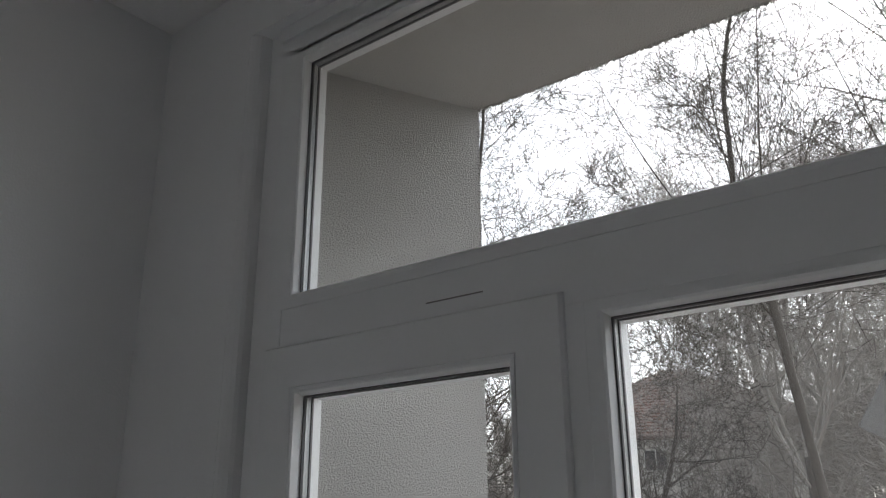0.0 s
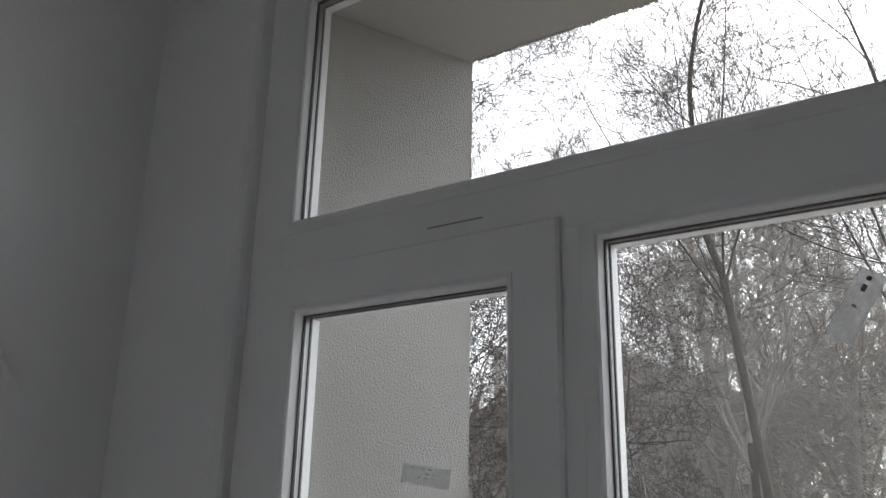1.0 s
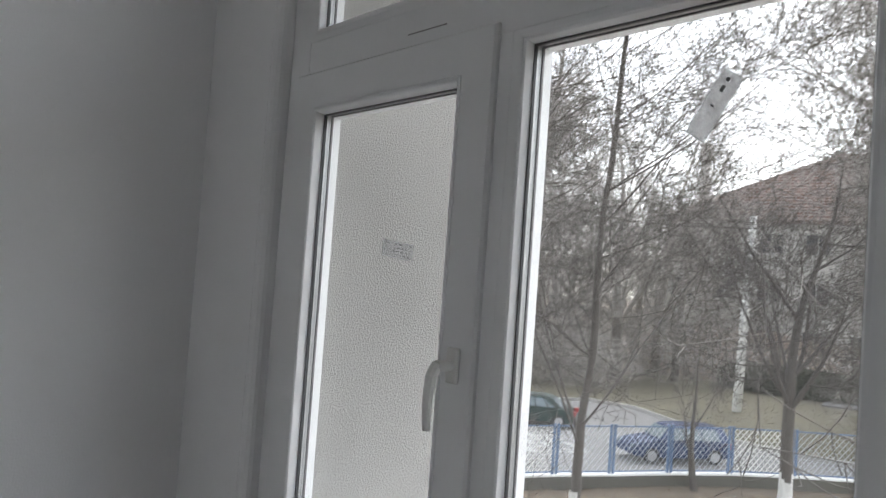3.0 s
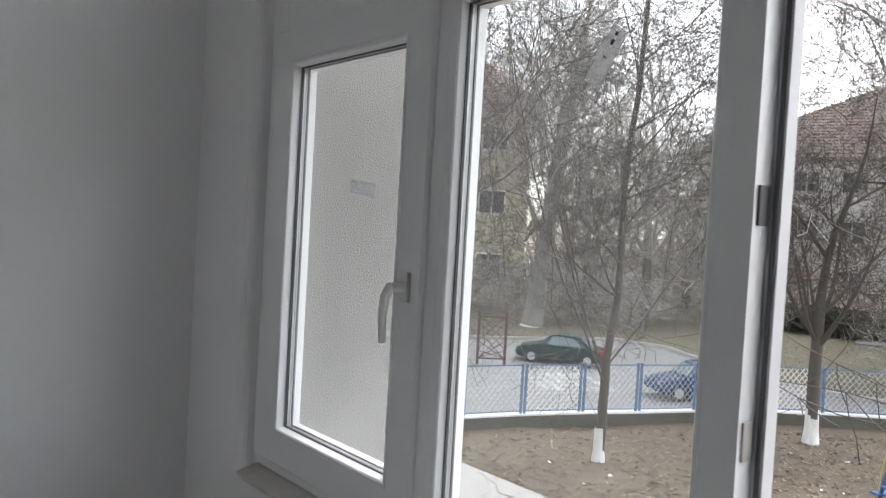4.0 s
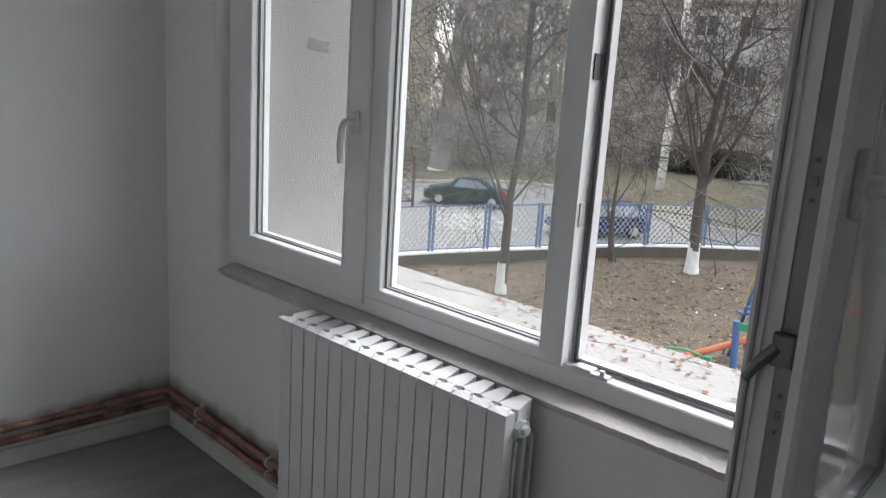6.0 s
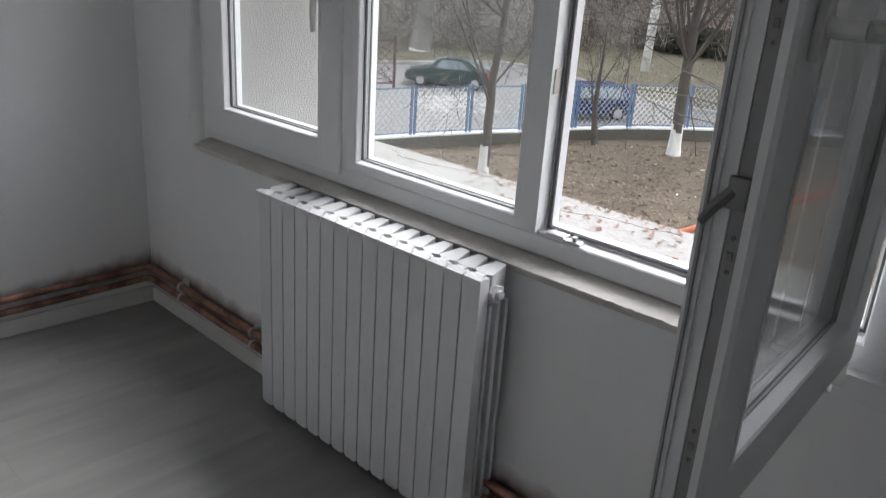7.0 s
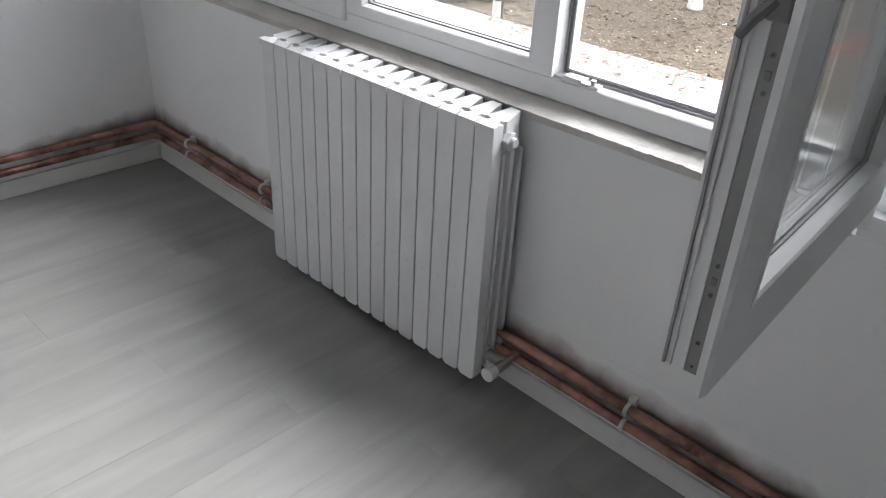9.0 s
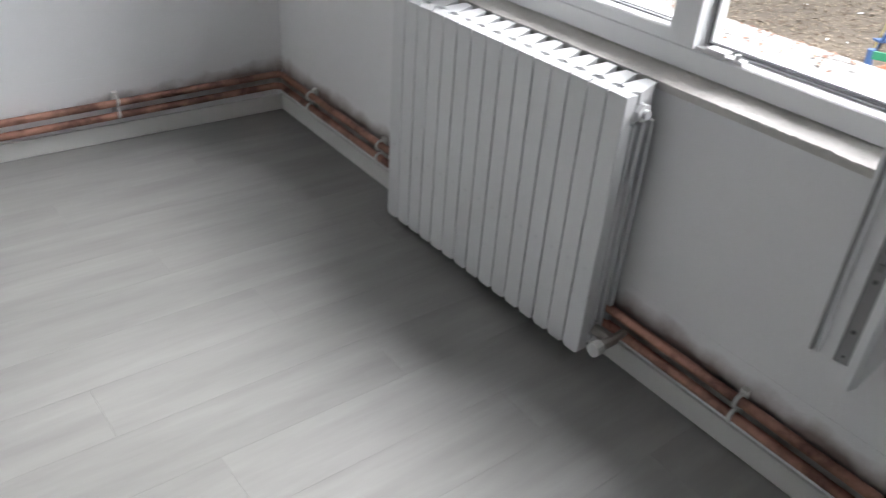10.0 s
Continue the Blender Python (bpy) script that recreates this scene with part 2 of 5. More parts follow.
M_YELLOW = material("worn_yellow_paint", (0.42, 0.36, 0.12), 0.55, var=0.25, scale=8)
M_RUST = material("rusty_steel", (0.2, 0.09, 0.05), 0.8, var=0.3)
M_LITTER_DARK = material("dark_leaf_litter", (0.12, 0.085, 0.055), 0.85, var=0.35, scale=2)
M_BARK_OLD = material("bark_old", (0.20, 0.19, 0.175), 0.95, var=0.35, scale=3, bump=0.8, bump_scale=14, fine=0.2, fine_scale=20, stretch=(1, 1, 0.3))
# reddish twigs, their colour likewise lifted to stand in for daylight
M_TWIG_RED = material("twigs_reddish", (0.35, 0.275, 0.235), 0.9, var=0.25, scale=1)
M_GATE = material("red_gate_paint", (0.075, 0.035, 0.033), 0.6, var=0.2)
M_HEDGE = material("hedge", (0.05, 0.055, 0.035), 0.9, var=0.4, scale=4)


# ---- mesh helpers ----
def part(name, bm, mat, parent=None, label="", smooth=False):
    me = bpy.data.meshes.new(name)
    bm.normal_update()
    bm.to_mesh(me)
    bm.free()
    me.materials.append(mat)
    if smooth:
        for q in me.polygons:
            q.use_smooth = True
    ob = new(name, me)
    if parent:
        ob.parent = parent
    if label:
        ob["label"] = label
    return ob


def empty(name, at=(0, 0, 0)):
    ob = new(name)
    ob.location = at
    return ob


def box(bm, x0, x1, y0, y1, z0, z1, bevel=0.0, m=None):
    r = bmesh.ops.create_cube(bm, size=1.0)
    vs = r["verts"]
    for v in vs:
        v.co = Vector((x0 + (v.co.x + 0.5) * (x1 - x0), y0 + (v.co.y + 0.5) * (y1 - y0), z0 + (v.co.z + 0.5) * (z1 - z0)))
    if bevel:
        es = list({e for v in vs for e in v.link_edges})
        vs = list({v for f in bmesh.ops.bevel(bm, geom=es, offset=bevel, segments=2, affect="EDGES", profile=0.6)["faces"] for v in f.verts} | {v for v in vs if v.is_valid})
    if m is not None:
        bmesh.ops.transform(bm, matrix=m, verts=vs)
    return vs


def boxm(x0, x1, y0, y1, z0, z1, bevel=0.0):
    bm = bmesh.new()
    box(bm, x0, x1, y0, y1, z0, z1, bevel)
    return bm


def ring(bm, rect, profile):
    """A rectangular frame in the xz plane: rect x0, x1, z0, z1; profile points (inset, y), closed."""
    x0, x1, z0, z1 = rect
    loops = []
    for i, y in profile:
        loops.append([bm.verts.new(c) for c in ((x0 + i, y, z0 + i), (x1 - i, y, z0 + i), (x1 - i, y, z1 - i), (x0 + i, y, z1 - i))])
    for a, b in zip(loops, loops[1:] + loops[:1]):
        for k in range(4):
            bm.faces.new((a[k], a[(k + 1) % 4], b[(k + 1) % 4], b[k]))
    bmesh.ops.recalc_face_normals(bm, faces=bm.faces)


def ringm(rect, profile):
    bm = bmesh.new()
    ring(bm, rect, profile)
    return bm


def prism(bm, poly, axis, a0, a1):
    """A polygon (two coordinates) drawn out along an axis from a0 to a1."""
    def put(u, v, w):
        return {"x": (w, u, v), "y": (u, w, v), "z": (u, v, w)}[axis]
    lo = [bm.verts.new(put(u, v, a0)) for u, v in poly]
    hi = [bm.verts.new(put(u, v, a1)) for u, v in poly]
    n = len(poly)
    for i in range(n):
        bm.faces.new((lo[i], lo[(i + 1) % n], hi[(i + 1) % n], hi[i]))
    bm.faces.new(lo)
    bm.faces.new(hi)
    bmesh.ops.recalc_face_normals(bm, faces=bm.faces)
    return lo + hi


def prismm(poly, axis, a0, a1):
    bm = bmesh.new()
    prism(bm, poly, axis, a0, a1)
    return bm


def tube(bm, pts, radii, sides=8, caps=True):
    """A round tube along points; radii one or one each."""
    pts = [Vector(q) for q in pts]
    if not isinstance(radii, (list, tuple)):
        radii = [radii] * len(pts)
    rings = []
    ref = None
    for i, q in enumerate(pts):
        d = (pts[min(i + 1, len(pts) - 1)] - pts[max(i - 1, 0)]).normalized()
        if ref is None:
            ref = d.orthogonal().normalized()
        ref = (ref - d * ref.dot(d)).normalized()
        side = d.cross(ref)
        rings.append([bm.verts.new(q + radii[i] * (math.cos(2 * math.pi * k / sides) * ref + math.sin(2 * math.pi * k / sides) * side)) for k in range(sides)])
    for a, b in zip(rings, rings[1:]):
        for k in range(sides):
            bm.faces.new((a[k], a[(k + 1) % sides], b[(k + 1) % sides], b[k]))
    if caps:
        bm.faces.new(rings[0][::-1])
        bm.faces.new(rings[-1])


def tubem(pts, radii, sides=10):
    bm = bmesh.new()
    tube(bm, pts, radii, sides)
    return bm


def cyl(bm, a, b, r, sides=16):
    tube(bm, [a, b], r, sides)


# ---- room shell ----
RX, RY, RZ = 4.4, -2.9, 3.05
WT = 0.32
WX0, WX1, WZ0, WZ1 = 0.462, 2.858, 0.777, 2.85

w = part("wall_left", boxm(-0.2, 0, RY - 0.2, WT, -0.4, RZ), M_WALL)
tagged(w, "pale grey painted plaster wall beside the window", "wall", kind="structure")
w = part("wall_right", boxm(RX, RX + 0.2, RY - 0.2, WT, -0.4, RZ), M_WALL)
tagged(w, "pale grey painted plaster wall closing the room", "wall", kind="structure")
w = part("wall_back", boxm(0, RX, RY - 0.2, RY, -0.4, RZ), M_WALL)
tagged(w, "pale grey painted plaster wall behind the viewer", "wall", kind="structure")
c = part("ceiling", boxm(-0.2, RX + 0.2, RY - 0.2, WT, RZ, RZ + 0.15), M_CEIL)
tagged(c, "plain white plaster ceiling", "ceiling", kind="structure")

# window wall with its opening; inner reveal slightly splayed and rounded
bm = bmesh.new()
XO0, XO1 = 0.43, 2.90
XE = 0.372
box(bm, 0, XE, 0, WT, -0.4, RZ)
box(bm, XO1, RX, 0, WT, -0.4, RZ)
box(bm, XE, XO1, 0, WT, -0.4, 0.728)
box(bm, XE, XO1, 0, WT, 2.89, RZ)
bmesh.ops.remove_doubles(bm, verts=bm.verts, dist=0.0005)
w = part("wall_window", bm, M_WALL)
tagged(w, "pale grey painted plaster wall under and around the window", "wall", kind="structure")
# plaster packing between reveal and frame
bm = bmesh.new()
prism(bm, [(XE, 0.0005), (XE + 0.010, 0.002), (XE + 0.019, 0.0075), (XE + 0.027, 0.016), (XE + 0.031, 0.026), (XE + 0.032, 0.048), (0.4606, 0.049), (0.4606, 0.11), (XE, 0.11)], "z", 0.7282, 2.8898)
rv = part("trim", bm, M_WALL, smooth=False)
tagged(rv, "rounded plaster reveal edge beside the window frame", "reveal", kind="structure")
rv = part("trim", boxm(2.8585, XO1 + 0.002, 0.03, 0.2, 0.735, 2.889), M_WALL)
tagged(rv, "plaster reveal beside the window frame", "reveal", kind="structure")
rv = part("trim", boxm(0.461, 2.858, 0.03, 0.11, 2.8505, 2.895), M_WALL)
tagged(rv, "plaster reveal above the window frame", "reveal", kind="structure")

rv = part("trim", boxm(2.78, XO1 + 0.002, 0.0015, 0.108, 0.7282, 0.7765), M_WALL)
tagged(rv, "plaster made good under the window's hinge side", "reveal", kind="structure")
# sill: rough plaster, sloping to the room
bm = bmesh.new()
N = 180
top, mid, edge, lip, low, back = [], [], [], [], [], []
for i in range(N + 1):
    x = XO0 + 0.015 + (XO1 - XO0 - 0.14) * i / N
    j = 0.003 * noise.noise((x * 9, 0, 0)) + 0.004 * noise.noise((x * 55, 3, 0))
    chip = 0.006 * max(0.0, noise.noise((x * 31, 7, 0)) - 0.25)
    edge.append(bm.verts.new((x, -0.026 + j + chip, 0.7545 + 0.2 * j - 0.5 * chip)))
    mid.append(bm.verts.new((x, 0.004 + 0.3 * j, 0.763 + 0.3 * j)))
    top.append(bm.verts.new((x, 0.036, 0.7715 + 0.3 * j)))
    back.append(bm.verts.new((x, 0.10, 0.7725)))
    lip.append(bm.verts.new((x, -0.023 + j + chip, 0.748 + 0.5 * j)))
    low.append(bm.verts.new((x, 0.001, 0.722)))
for a, b in ((back, top), (top, mid), (mid, edge), (edge, lip), (lip, low)):
    for i in range(N):
        bm.faces.new((a[i], a[i + 1], b[i + 1], b[i]))
bmesh.ops.recalc_face_normals(bm, faces=bm.faces)
s = part("window_sill", bm, M_SILL)
tagged(s, "rough unpainted plaster window sill with chipped edge", "sill", kind="structure")

# floor slab, laid a little out of level, and baseboards
f = part("floor", boxm(0, RX, RY, 0, -0.1, -0.006), M_JOINT)
tagged(f, "pale grey wood-look laminate floor", "floor", kind="structure")
SLOPE = Matrix.Translation((0, 0, -0.052)) @ Matrix.Rotation(0.027, 4, "Y") @ Matrix.Rotation(-0.026, 4, "X")
f.matrix_basis = SLOPE

for nm, b4, lab in (("baseboard", (0.0, 0.012, RY, 0.0, 0.0, 0.07), "white baseboard along the side wall"),
                    ("baseboard", (0.012, RX, -0.012, 0.0, 0.0, 0.07), "white baseboard under the copper pipes")):
    ob = part(nm, boxm(*b4, 0.003), M_BASE)
    tagged(ob, lab, "baseboard", kind="structure")
    ob.matrix_basis = SLOPE


# ---- window ----
win = empty("window_1")
tagged(win, "white plastic three-bay window with a top light, one casement open", "window", kind="structure")
FY0, FY1 = 0.038, 0.108
part("outer_frame", ringm((WX0, WX1, WZ0, WZ1), [(0, FY0), (0.05, FY0), (0.054, FY0 + 0.004), (0.054, 0.085), (0.07, 0.088), (0.07, FY1), (0, FY1)]), M_PVC, win)
part("transom", boxm(WX0 + 0.054, WX1 - 0.054, FY0 - 0.001, FY1 - 0.002, 2.03, 2.138, 0.0007), M_PVC, win)
MULL = ((1.20, 1.262), (1.956, 2.0))
for a, b in MULL:
    part("mullion", boxm(a, b, FY0 - 0.0005, FY1 - 0.001, WZ0 + 0.054, 2.03, 0.0007), M_PVC, win)


def glazing(rect, y, parent, glass, y_glass, seal=None):
    """Bead, gaskets, spacer and two panes in a rectangle; y: face of the bead."""
    seal = seal or M_GASKET
    part("glazing_bead", ringm(rect, [(-0.008, y - 0.0006), (-0.001, y - 0.0016), (0.003, y + 0.002), (0.008, y_glass - 0.004), (-0.008, y_glass - 0.004)]), M_PVC, parent)
    part("gasket", ringm(rect, [(-0.004, y_glass - 0.0045), (0.0105, y_glass - 0.0045), (0.0115, y_glass - 0.0005), (-0.004, y_glass - 0.0005)]), seal, parent)
    x0, x1, z0, z1 = rect
    g = part("pane", boxm(x0 - 0.003, x1 + 0.003, y_glass, y_glass + 0.004, z0 - 0.003, z1 + 0.003), glass, parent)
    g.visible_shadow = False
    part("spacer", ringm(rect, [(-0.003, y_glass + 0.005), (0.008, y_glass + 0.005), (0.008, y_glass + 0.018), (-0.003, y_glass + 0.018)]), M_SPACER, parent)
    part("gasket", ringm(rect, [(-0.004, y_glass + 0.0185), (0.0105, y_glass + 0.0185), (0.0105, y_glass + 0.0235), (-0.004, y_glass + 0.0235)]), seal, parent)
    if seal is M_SEAL_LIT_GASKET:
        g = part("pane", boxm(x0 + 0.009, x1 - 0.009, y_glass + 0.0190, y_glass + 0.0225, z0 + 0.009, z1 - 0.009), M_GLASS, parent)
        g.visible_shadow = False
    # small perforations along the spacer
    v, fc = [], []
    ym = y_glass + 0.0115
    z = z0 + 0.012
    while z < z1 - 0.012:
        for x in (x0 + 0.0083, x1 - 0.0083):
            k = len(v)
            v += [(x, ym - 0.0007, z), (x, ym + 0.0007, z), (x, ym + 0.0007, z + 0.0016), (x, ym - 0.0007, z + 0.0016)]
            fc.append((k, k + 1, k + 2, k + 3))
        z += 0.0042
    me = bpy.data.meshes.new("perforation")
    me.from_pydata(v, [], fc)
    me.materials.append(M_GASKET)
    dots = new("perforation", me)
    dots.parent = parent
    tagged(dots, kind="stuff")

    part("outer_lip", ringm(rect, [(-0.004, y_glass + 0.024), (0.009, y_glass + 0.024), (0.012, y_glass + 0.044), (-0.004, y_glass + 0.044)]), M_PVC, parent)


glazing((1.292, 1.927, 0.861, 2.010), FY0, win, M_GLASS_DUSTY, 0.062)
glazing((0.541, 2.774, 2.168, 2.779), FY0, win, M_GLASS, 0.062)
# frame webs that fill from bead to frame
part("bead_seat", ringm((1.262, 1.957, 0.831, 2.04), [(0, FY0), (0.030, FY0), (0.030, FY1), (0, FY1)]), M_PVC, win)
part("bead_seat", ringm((0.512, 2.803, 2.139, 2.808), [(0, FY0), (0.029, FY0), (0.029, FY1), (0, FY1)]), M_PVC, win)
# rebate lip of the open bay
part("rebate_lip", ringm((2.0, 2.804, 0.831, 2.03), [(0, 0.085), (0.018, 0.085), (0.022, FY1), (0, FY1)]), M_PVC, win)
part("rebate_gasket", ringm((2.001, 2.803, 0.832, 2.029), [(0.006, 0.080), (0.012, 0.080), (0.012, 0.0845), (0.006, 0.0845)]), M_GASKET, win)


def sash(wd, ht, parent, seal):
    """Casement in local coordinates: x 0 to wd, z 0 to ht, face at y = 0, outside at +y."""
    st = part("sash", ringm((0, wd, 0, ht), [(0.0, 0.006), (0.005, 0.0), (0.092, 0.0), (0.094, 0.002), (0.094, 0.072), (0.018, 0.072), (0.018, 0.016), (0.0, 0.016)]), M_PVC, parent)
    glazing((STILE, wd - STILE, STILE, ht - STILE), 0.0, st, M_GLASS, 0.028, seal)
    return st


STILE = 0.102
SX, SZ, SW, SH = 0.481, 0.805, 0.746, 1.247
left = sash(SW, SH, win, M_GASKET)
left.location = (SX, 0.023, SZ)
left["label"] = "closed white casement with a lever handle"


def handle(parent, x, z, horizontal):
    bm = bmesh.new()
    box(bm, x - 0.015, x + 0.015, -0.012, 0.0, z - 0.035, z + 0.035, 0.004)
    cyl(bm, (x, -0.010, z), (x, -0.048, z), 0.011, 14)
    if horizontal:
        pts = [(x, -0.045, z), (x + 0.02 * horizontal, -0.056, z), (x + 0.07 * horizontal, -0.058, z - 0.002), (x + 0.125 * horizontal, -0.05, z - 0.003)]
    else:
        pts = [(x, -0.045, z + 0.004), (x - 0.004, -0.056, z - 0.02), (x - 0.009, -0.058, z - 0.07), (x - 0.012, -0.052, z - 0.125)]
    tube(bm, pts, [0.011, 0.0115, 0.010, 0.008], 10)
    return part("handle", bm, M_CLIP, parent, "white lever handle", smooth=False)


handle(left, 1.176 - SX, 1.374 - SZ, 0)

# open casement, hinged at its far stile, swung into the room
OW = 0.768
# same gaskets as the closed casement, coloured paler to look lit
open_sash = sash(OW, SH, win, M_SEAL_LIT_GASKET)
open_sash["label"] = "white casement standing open at a right angle"
HX, HY = 2.803, -0.006
open_sash.matrix_basis = Matrix.Translation((HX, HY, 0.812)) @ Matrix.Rotation(radians(93.0), 4, "Z") @ Matrix.Translation((-OW, 0, 0))
part("edge_fitting", boxm(0.0155, 0.0185, 0.0195, 0.0365, 0.020, SH - 0.03), M_STRIP, open_sash, "dull steel espagnolette strip along the edge")
for ya, yb in ((0.0175, 0.0190), (0.0370, 0.0385)):
    part("fitting_groove", boxm(0.0140, 0.0185, ya, yb, 0.02, SH - 0.02), M_PVC, open_sash)
for ya, yb in ((0.0545, 0.0575), (0.0625, 0.0665)):
    part("seal_rib", boxm(0.0135, 0.0185, ya, yb, 0.018, SH - 0.018, 0.001), M_PVC if ya < 0.06 else M_SEAL_LIT_GASKET, open_sash)
for zz in (0.146, 0.392, 0.64, 0.88):
    part("edge_cam", boxm(0.0138, 0.0156, 0.0245, 0.0315, zz + 0.004, zz + 0.014, 0.0008), M_CATCH, open_sash)
    for dz in (-0.010, 0.030):
        bm = bmesh.new()
        cyl(bm, (0.0142, 0.028, zz + dz), (0.0156, 0.028, zz + dz), 0.0032, 10)
        part("screw", bm, M_CATCH, open_sash)
        bm = bmesh.new()
        box(bm, 0.0138, 0.0143, 0.0275, 0.0285, zz + dz - 0.002, zz + dz + 0.002)
        box(bm, 0.0138, 0.0143, 0.026, 0.030, zz + dz - 0.0005, zz + dz + 0.0005)
        part("screw_slot", bm, M_DARK, open_sash)
for zz, rr in ((0.030, 0.0018), (0.066, 0.0028)):
    bm = bmesh.new()
    cyl(bm, (0.0148, 0.028, zz), (0.0157, 0.028, zz), rr, 10)
    part("screw_hole", bm, M_DARK, open_sash)
bm = bmesh.new()
box(bm, 0.006, 0.0150, 0.018, 0.042, 0.455, 0.492, 0.003)
tube(bm, [(0.010, 0.036, 0.475), (0.004, 0.052, 0.455), (0.000, 0.062, 0.436)], [0.007, 0.0065, 0.005], 8)
part("edge_catch", bm, M_CATCH, open_sash, "grey metal safety catch")
handle(open_sash, 0.052, 0.648, 1)

# strikes on the mullion and frame of the open bay
for z in (1.221, 1.577):
    bm = bmesh.new()
    box(bm, 2.0, 2.004, 0.048, 0.075, z - 0.03, z + 0.03, 0.001)
    part("strike_plate", bm, M_STEEL if z < 1.4 else M_DARK, win)
bm = bmesh.new()
box(bm, 2.012, 2.13, 0.044, 0.072, 0.8315, 0.837, 0.001)
part("strike_plate", bm, M_STEEL, win)

# drain slot in the transom, open joint beside the frame, corner stay on the bottom rail
part("drain_slot", boxm(0.93, 1.062, FY0 - 0.0022, FY0 - 0.0008, 2.082, 2.0845), M_STRIP, win)
bm = bmesh.new()
box(bm, 2.004, 2.135, 0.040, 0.060, 0.8315, 0.840, 0.002)
box(bm, 2.035, 2.09, 0.034, 0.068, 0.8315, 0.847, 0.002)
cyl(bm, (2.115, 0.050, 0.839), (2.115, 0.050, 0.851), 0.007, 12)
part("corner_stay", bm, M_STEEL, win, "bright steel corner stay on the bottom rail")

# labels on the panes
def sticker(cx, cz, w, h, ang, y, parent, lines):
    m = Matrix.Translation((cx, y, cz)) @ Matrix.Rotation(radians(ang), 4, "Y")
    bm = bmesh.new()
    box(bm, -w / 2, w / 2, -0.0006, 0.0006, -h / 2, h / 2)
    ob = part("pane_label", bm, M_STICK, parent, "grey paper label stuck on the pane")
    ob.matrix_basis = m
    bm = bmesh.new()
    rng = random.Random(5)
    for i in range(lines):
        zz = -h / 2 + h * (i + 0.7) / (lines + 0.5)
        x = -w / 2 + 0.06 * w
        while x < w * 0.42:
            ln = rng.uniform(0.03, 0.14) * w
            if rng.random() < 0.6:
                box(bm, x, min(x + 0.7 * ln, w * 0.45), -0.0012, -0.0007, zz, zz + 0.16 * h / lines)
            x += ln + 0.03 * w
    part("label_bars", bm, M_INK, ob)
    return ob


sticker(0.932, 1.600, 0.110, 0.036, 7, 0.0495, win, 4)
sticker(1.683, 1.838, 0.112, 0.040, -57, 0.0605, win, 1)

# ---- radiator ----
rad = empty("radiator", (1.038, 0, 0))
tagged(rad, "white enamelled aluminium sectional radiator under the window", "radiator")
YF, ZB, ZT = -0.148, -0.038, 0.742
SECW = 0.0631
bm = bmesh.new()
g = 0.0020
c0 = SECW / 2
# front plate: flat, crisp edges, deep returns, chamfered foot
foot = 0.010
outline = [(g + foot, ZB), (SECW - g - foot, ZB), (SECW - g, ZB + foot), (SECW - g, ZT - 0.004), (g, ZT - 0.004), (g, ZB + foot)]
vs = prism(bm, outline, "y", YF, YF + 0.036)
bmesh.ops.bevel(bm, geom=[ed for ed in bm.edges if all(v.co.y < YF + 0.001 for v in ed.verts)], offset=0.0012, segments=1, affect="EDGES")
plate = part("front_plate", bm, M_RAD, rad)
bm = bmesh.new()
# head: flat front band, narrow neck, rear plate rising and narrowing to the wall
band = [(g, YF + 0.0004), (SECW - g, YF + 0.0004), (SECW - g, YF + 0.019), (c0 + 0.022, YF + 0.0195), (c0 + 0.015, YF + 0.026), (c0 + 0.015, YF + 0.0405), (c0 - 0.015, YF + 0.0405), (c0 - 0.015, YF + 0.026), (c0 - 0.022, YF + 0.0195), (g, YF + 0.019)]
for v in prism(bm, band, "z", ZT - 0.06, ZT):
    if v.co.z > ZT - 0.01 and v.co.y < YF + 0.002:
        v.co.z -= 0.006
rear = [(c0 - 0.015, YF + 0.040), (c0 + 0.015, YF + 0.040), (SECW - 0.001, YF + 0.046), (SECW - 0.001, YF + 0.052), (c0 + 0.016, YF + 0.118), (c0 - 0.016, YF + 0.118), (0.001, YF + 0.052), (0.001, YF + 0.046)]
for v in prism(bm, rear, "z", ZT - 0.075, ZT):
    if v.co.z > ZT - 0.01:
        v.co.z += 0.0008 + 0.10 * (v.co.y - YF - 0.040)
head = part("section_head", bm, M_RAD, rad)
# web, water column and rear fins
bm = bmesh.new()
box(bm, c0 - 0.003, c0 + 0.003, YF + 0.034, YF + 0.113, ZB + 0.02, ZT - 0.03)
prism(bm, [(c0 + 0.015 * math.cos(a), YF + 0.058 + 0.018 * math.sin(a)) for a in [k * math.pi / 6 for k in range(12)]], "z", ZB + 0.03, ZT - 0.03)
for zz in (ZB + 0.30, ZB + 0.36):
    box(bm, c0 - 0.018, c0 + 0.018, YF + 0.03, YF + 0.098, zz, zz + 0.006)
pieces = [plate, head, part("water_column", bm, M_RAD, rad)]
for yy, hw, th in ((YF + 0.050, 0.0303, 0.006), (YF + 0.084, 0.0303, 0.008), (YF + 0.119, 0.0303, 0.007)):
    pieces.append(part("fin", boxm(c0 - hw, c0 + hw, yy - th, yy + th, ZB + 0.03, ZT - 0.085, 0.004), M_RAD, rad))
for zz in (ZB + 0.068, ZT - 0.05):
    pieces.append(part("hub", tubem([(0.0005, YF + 0.058, zz), (SECW - 0.0005, YF + 0.058, zz)], 0.024, 16), M_RAD, rad))
for i in range(1, 15):
    for src in pieces:
        o = new(src.name.split(".")[0], src.data)
        o.parent = rad
        o.location = (SECW * i, 0, 0)
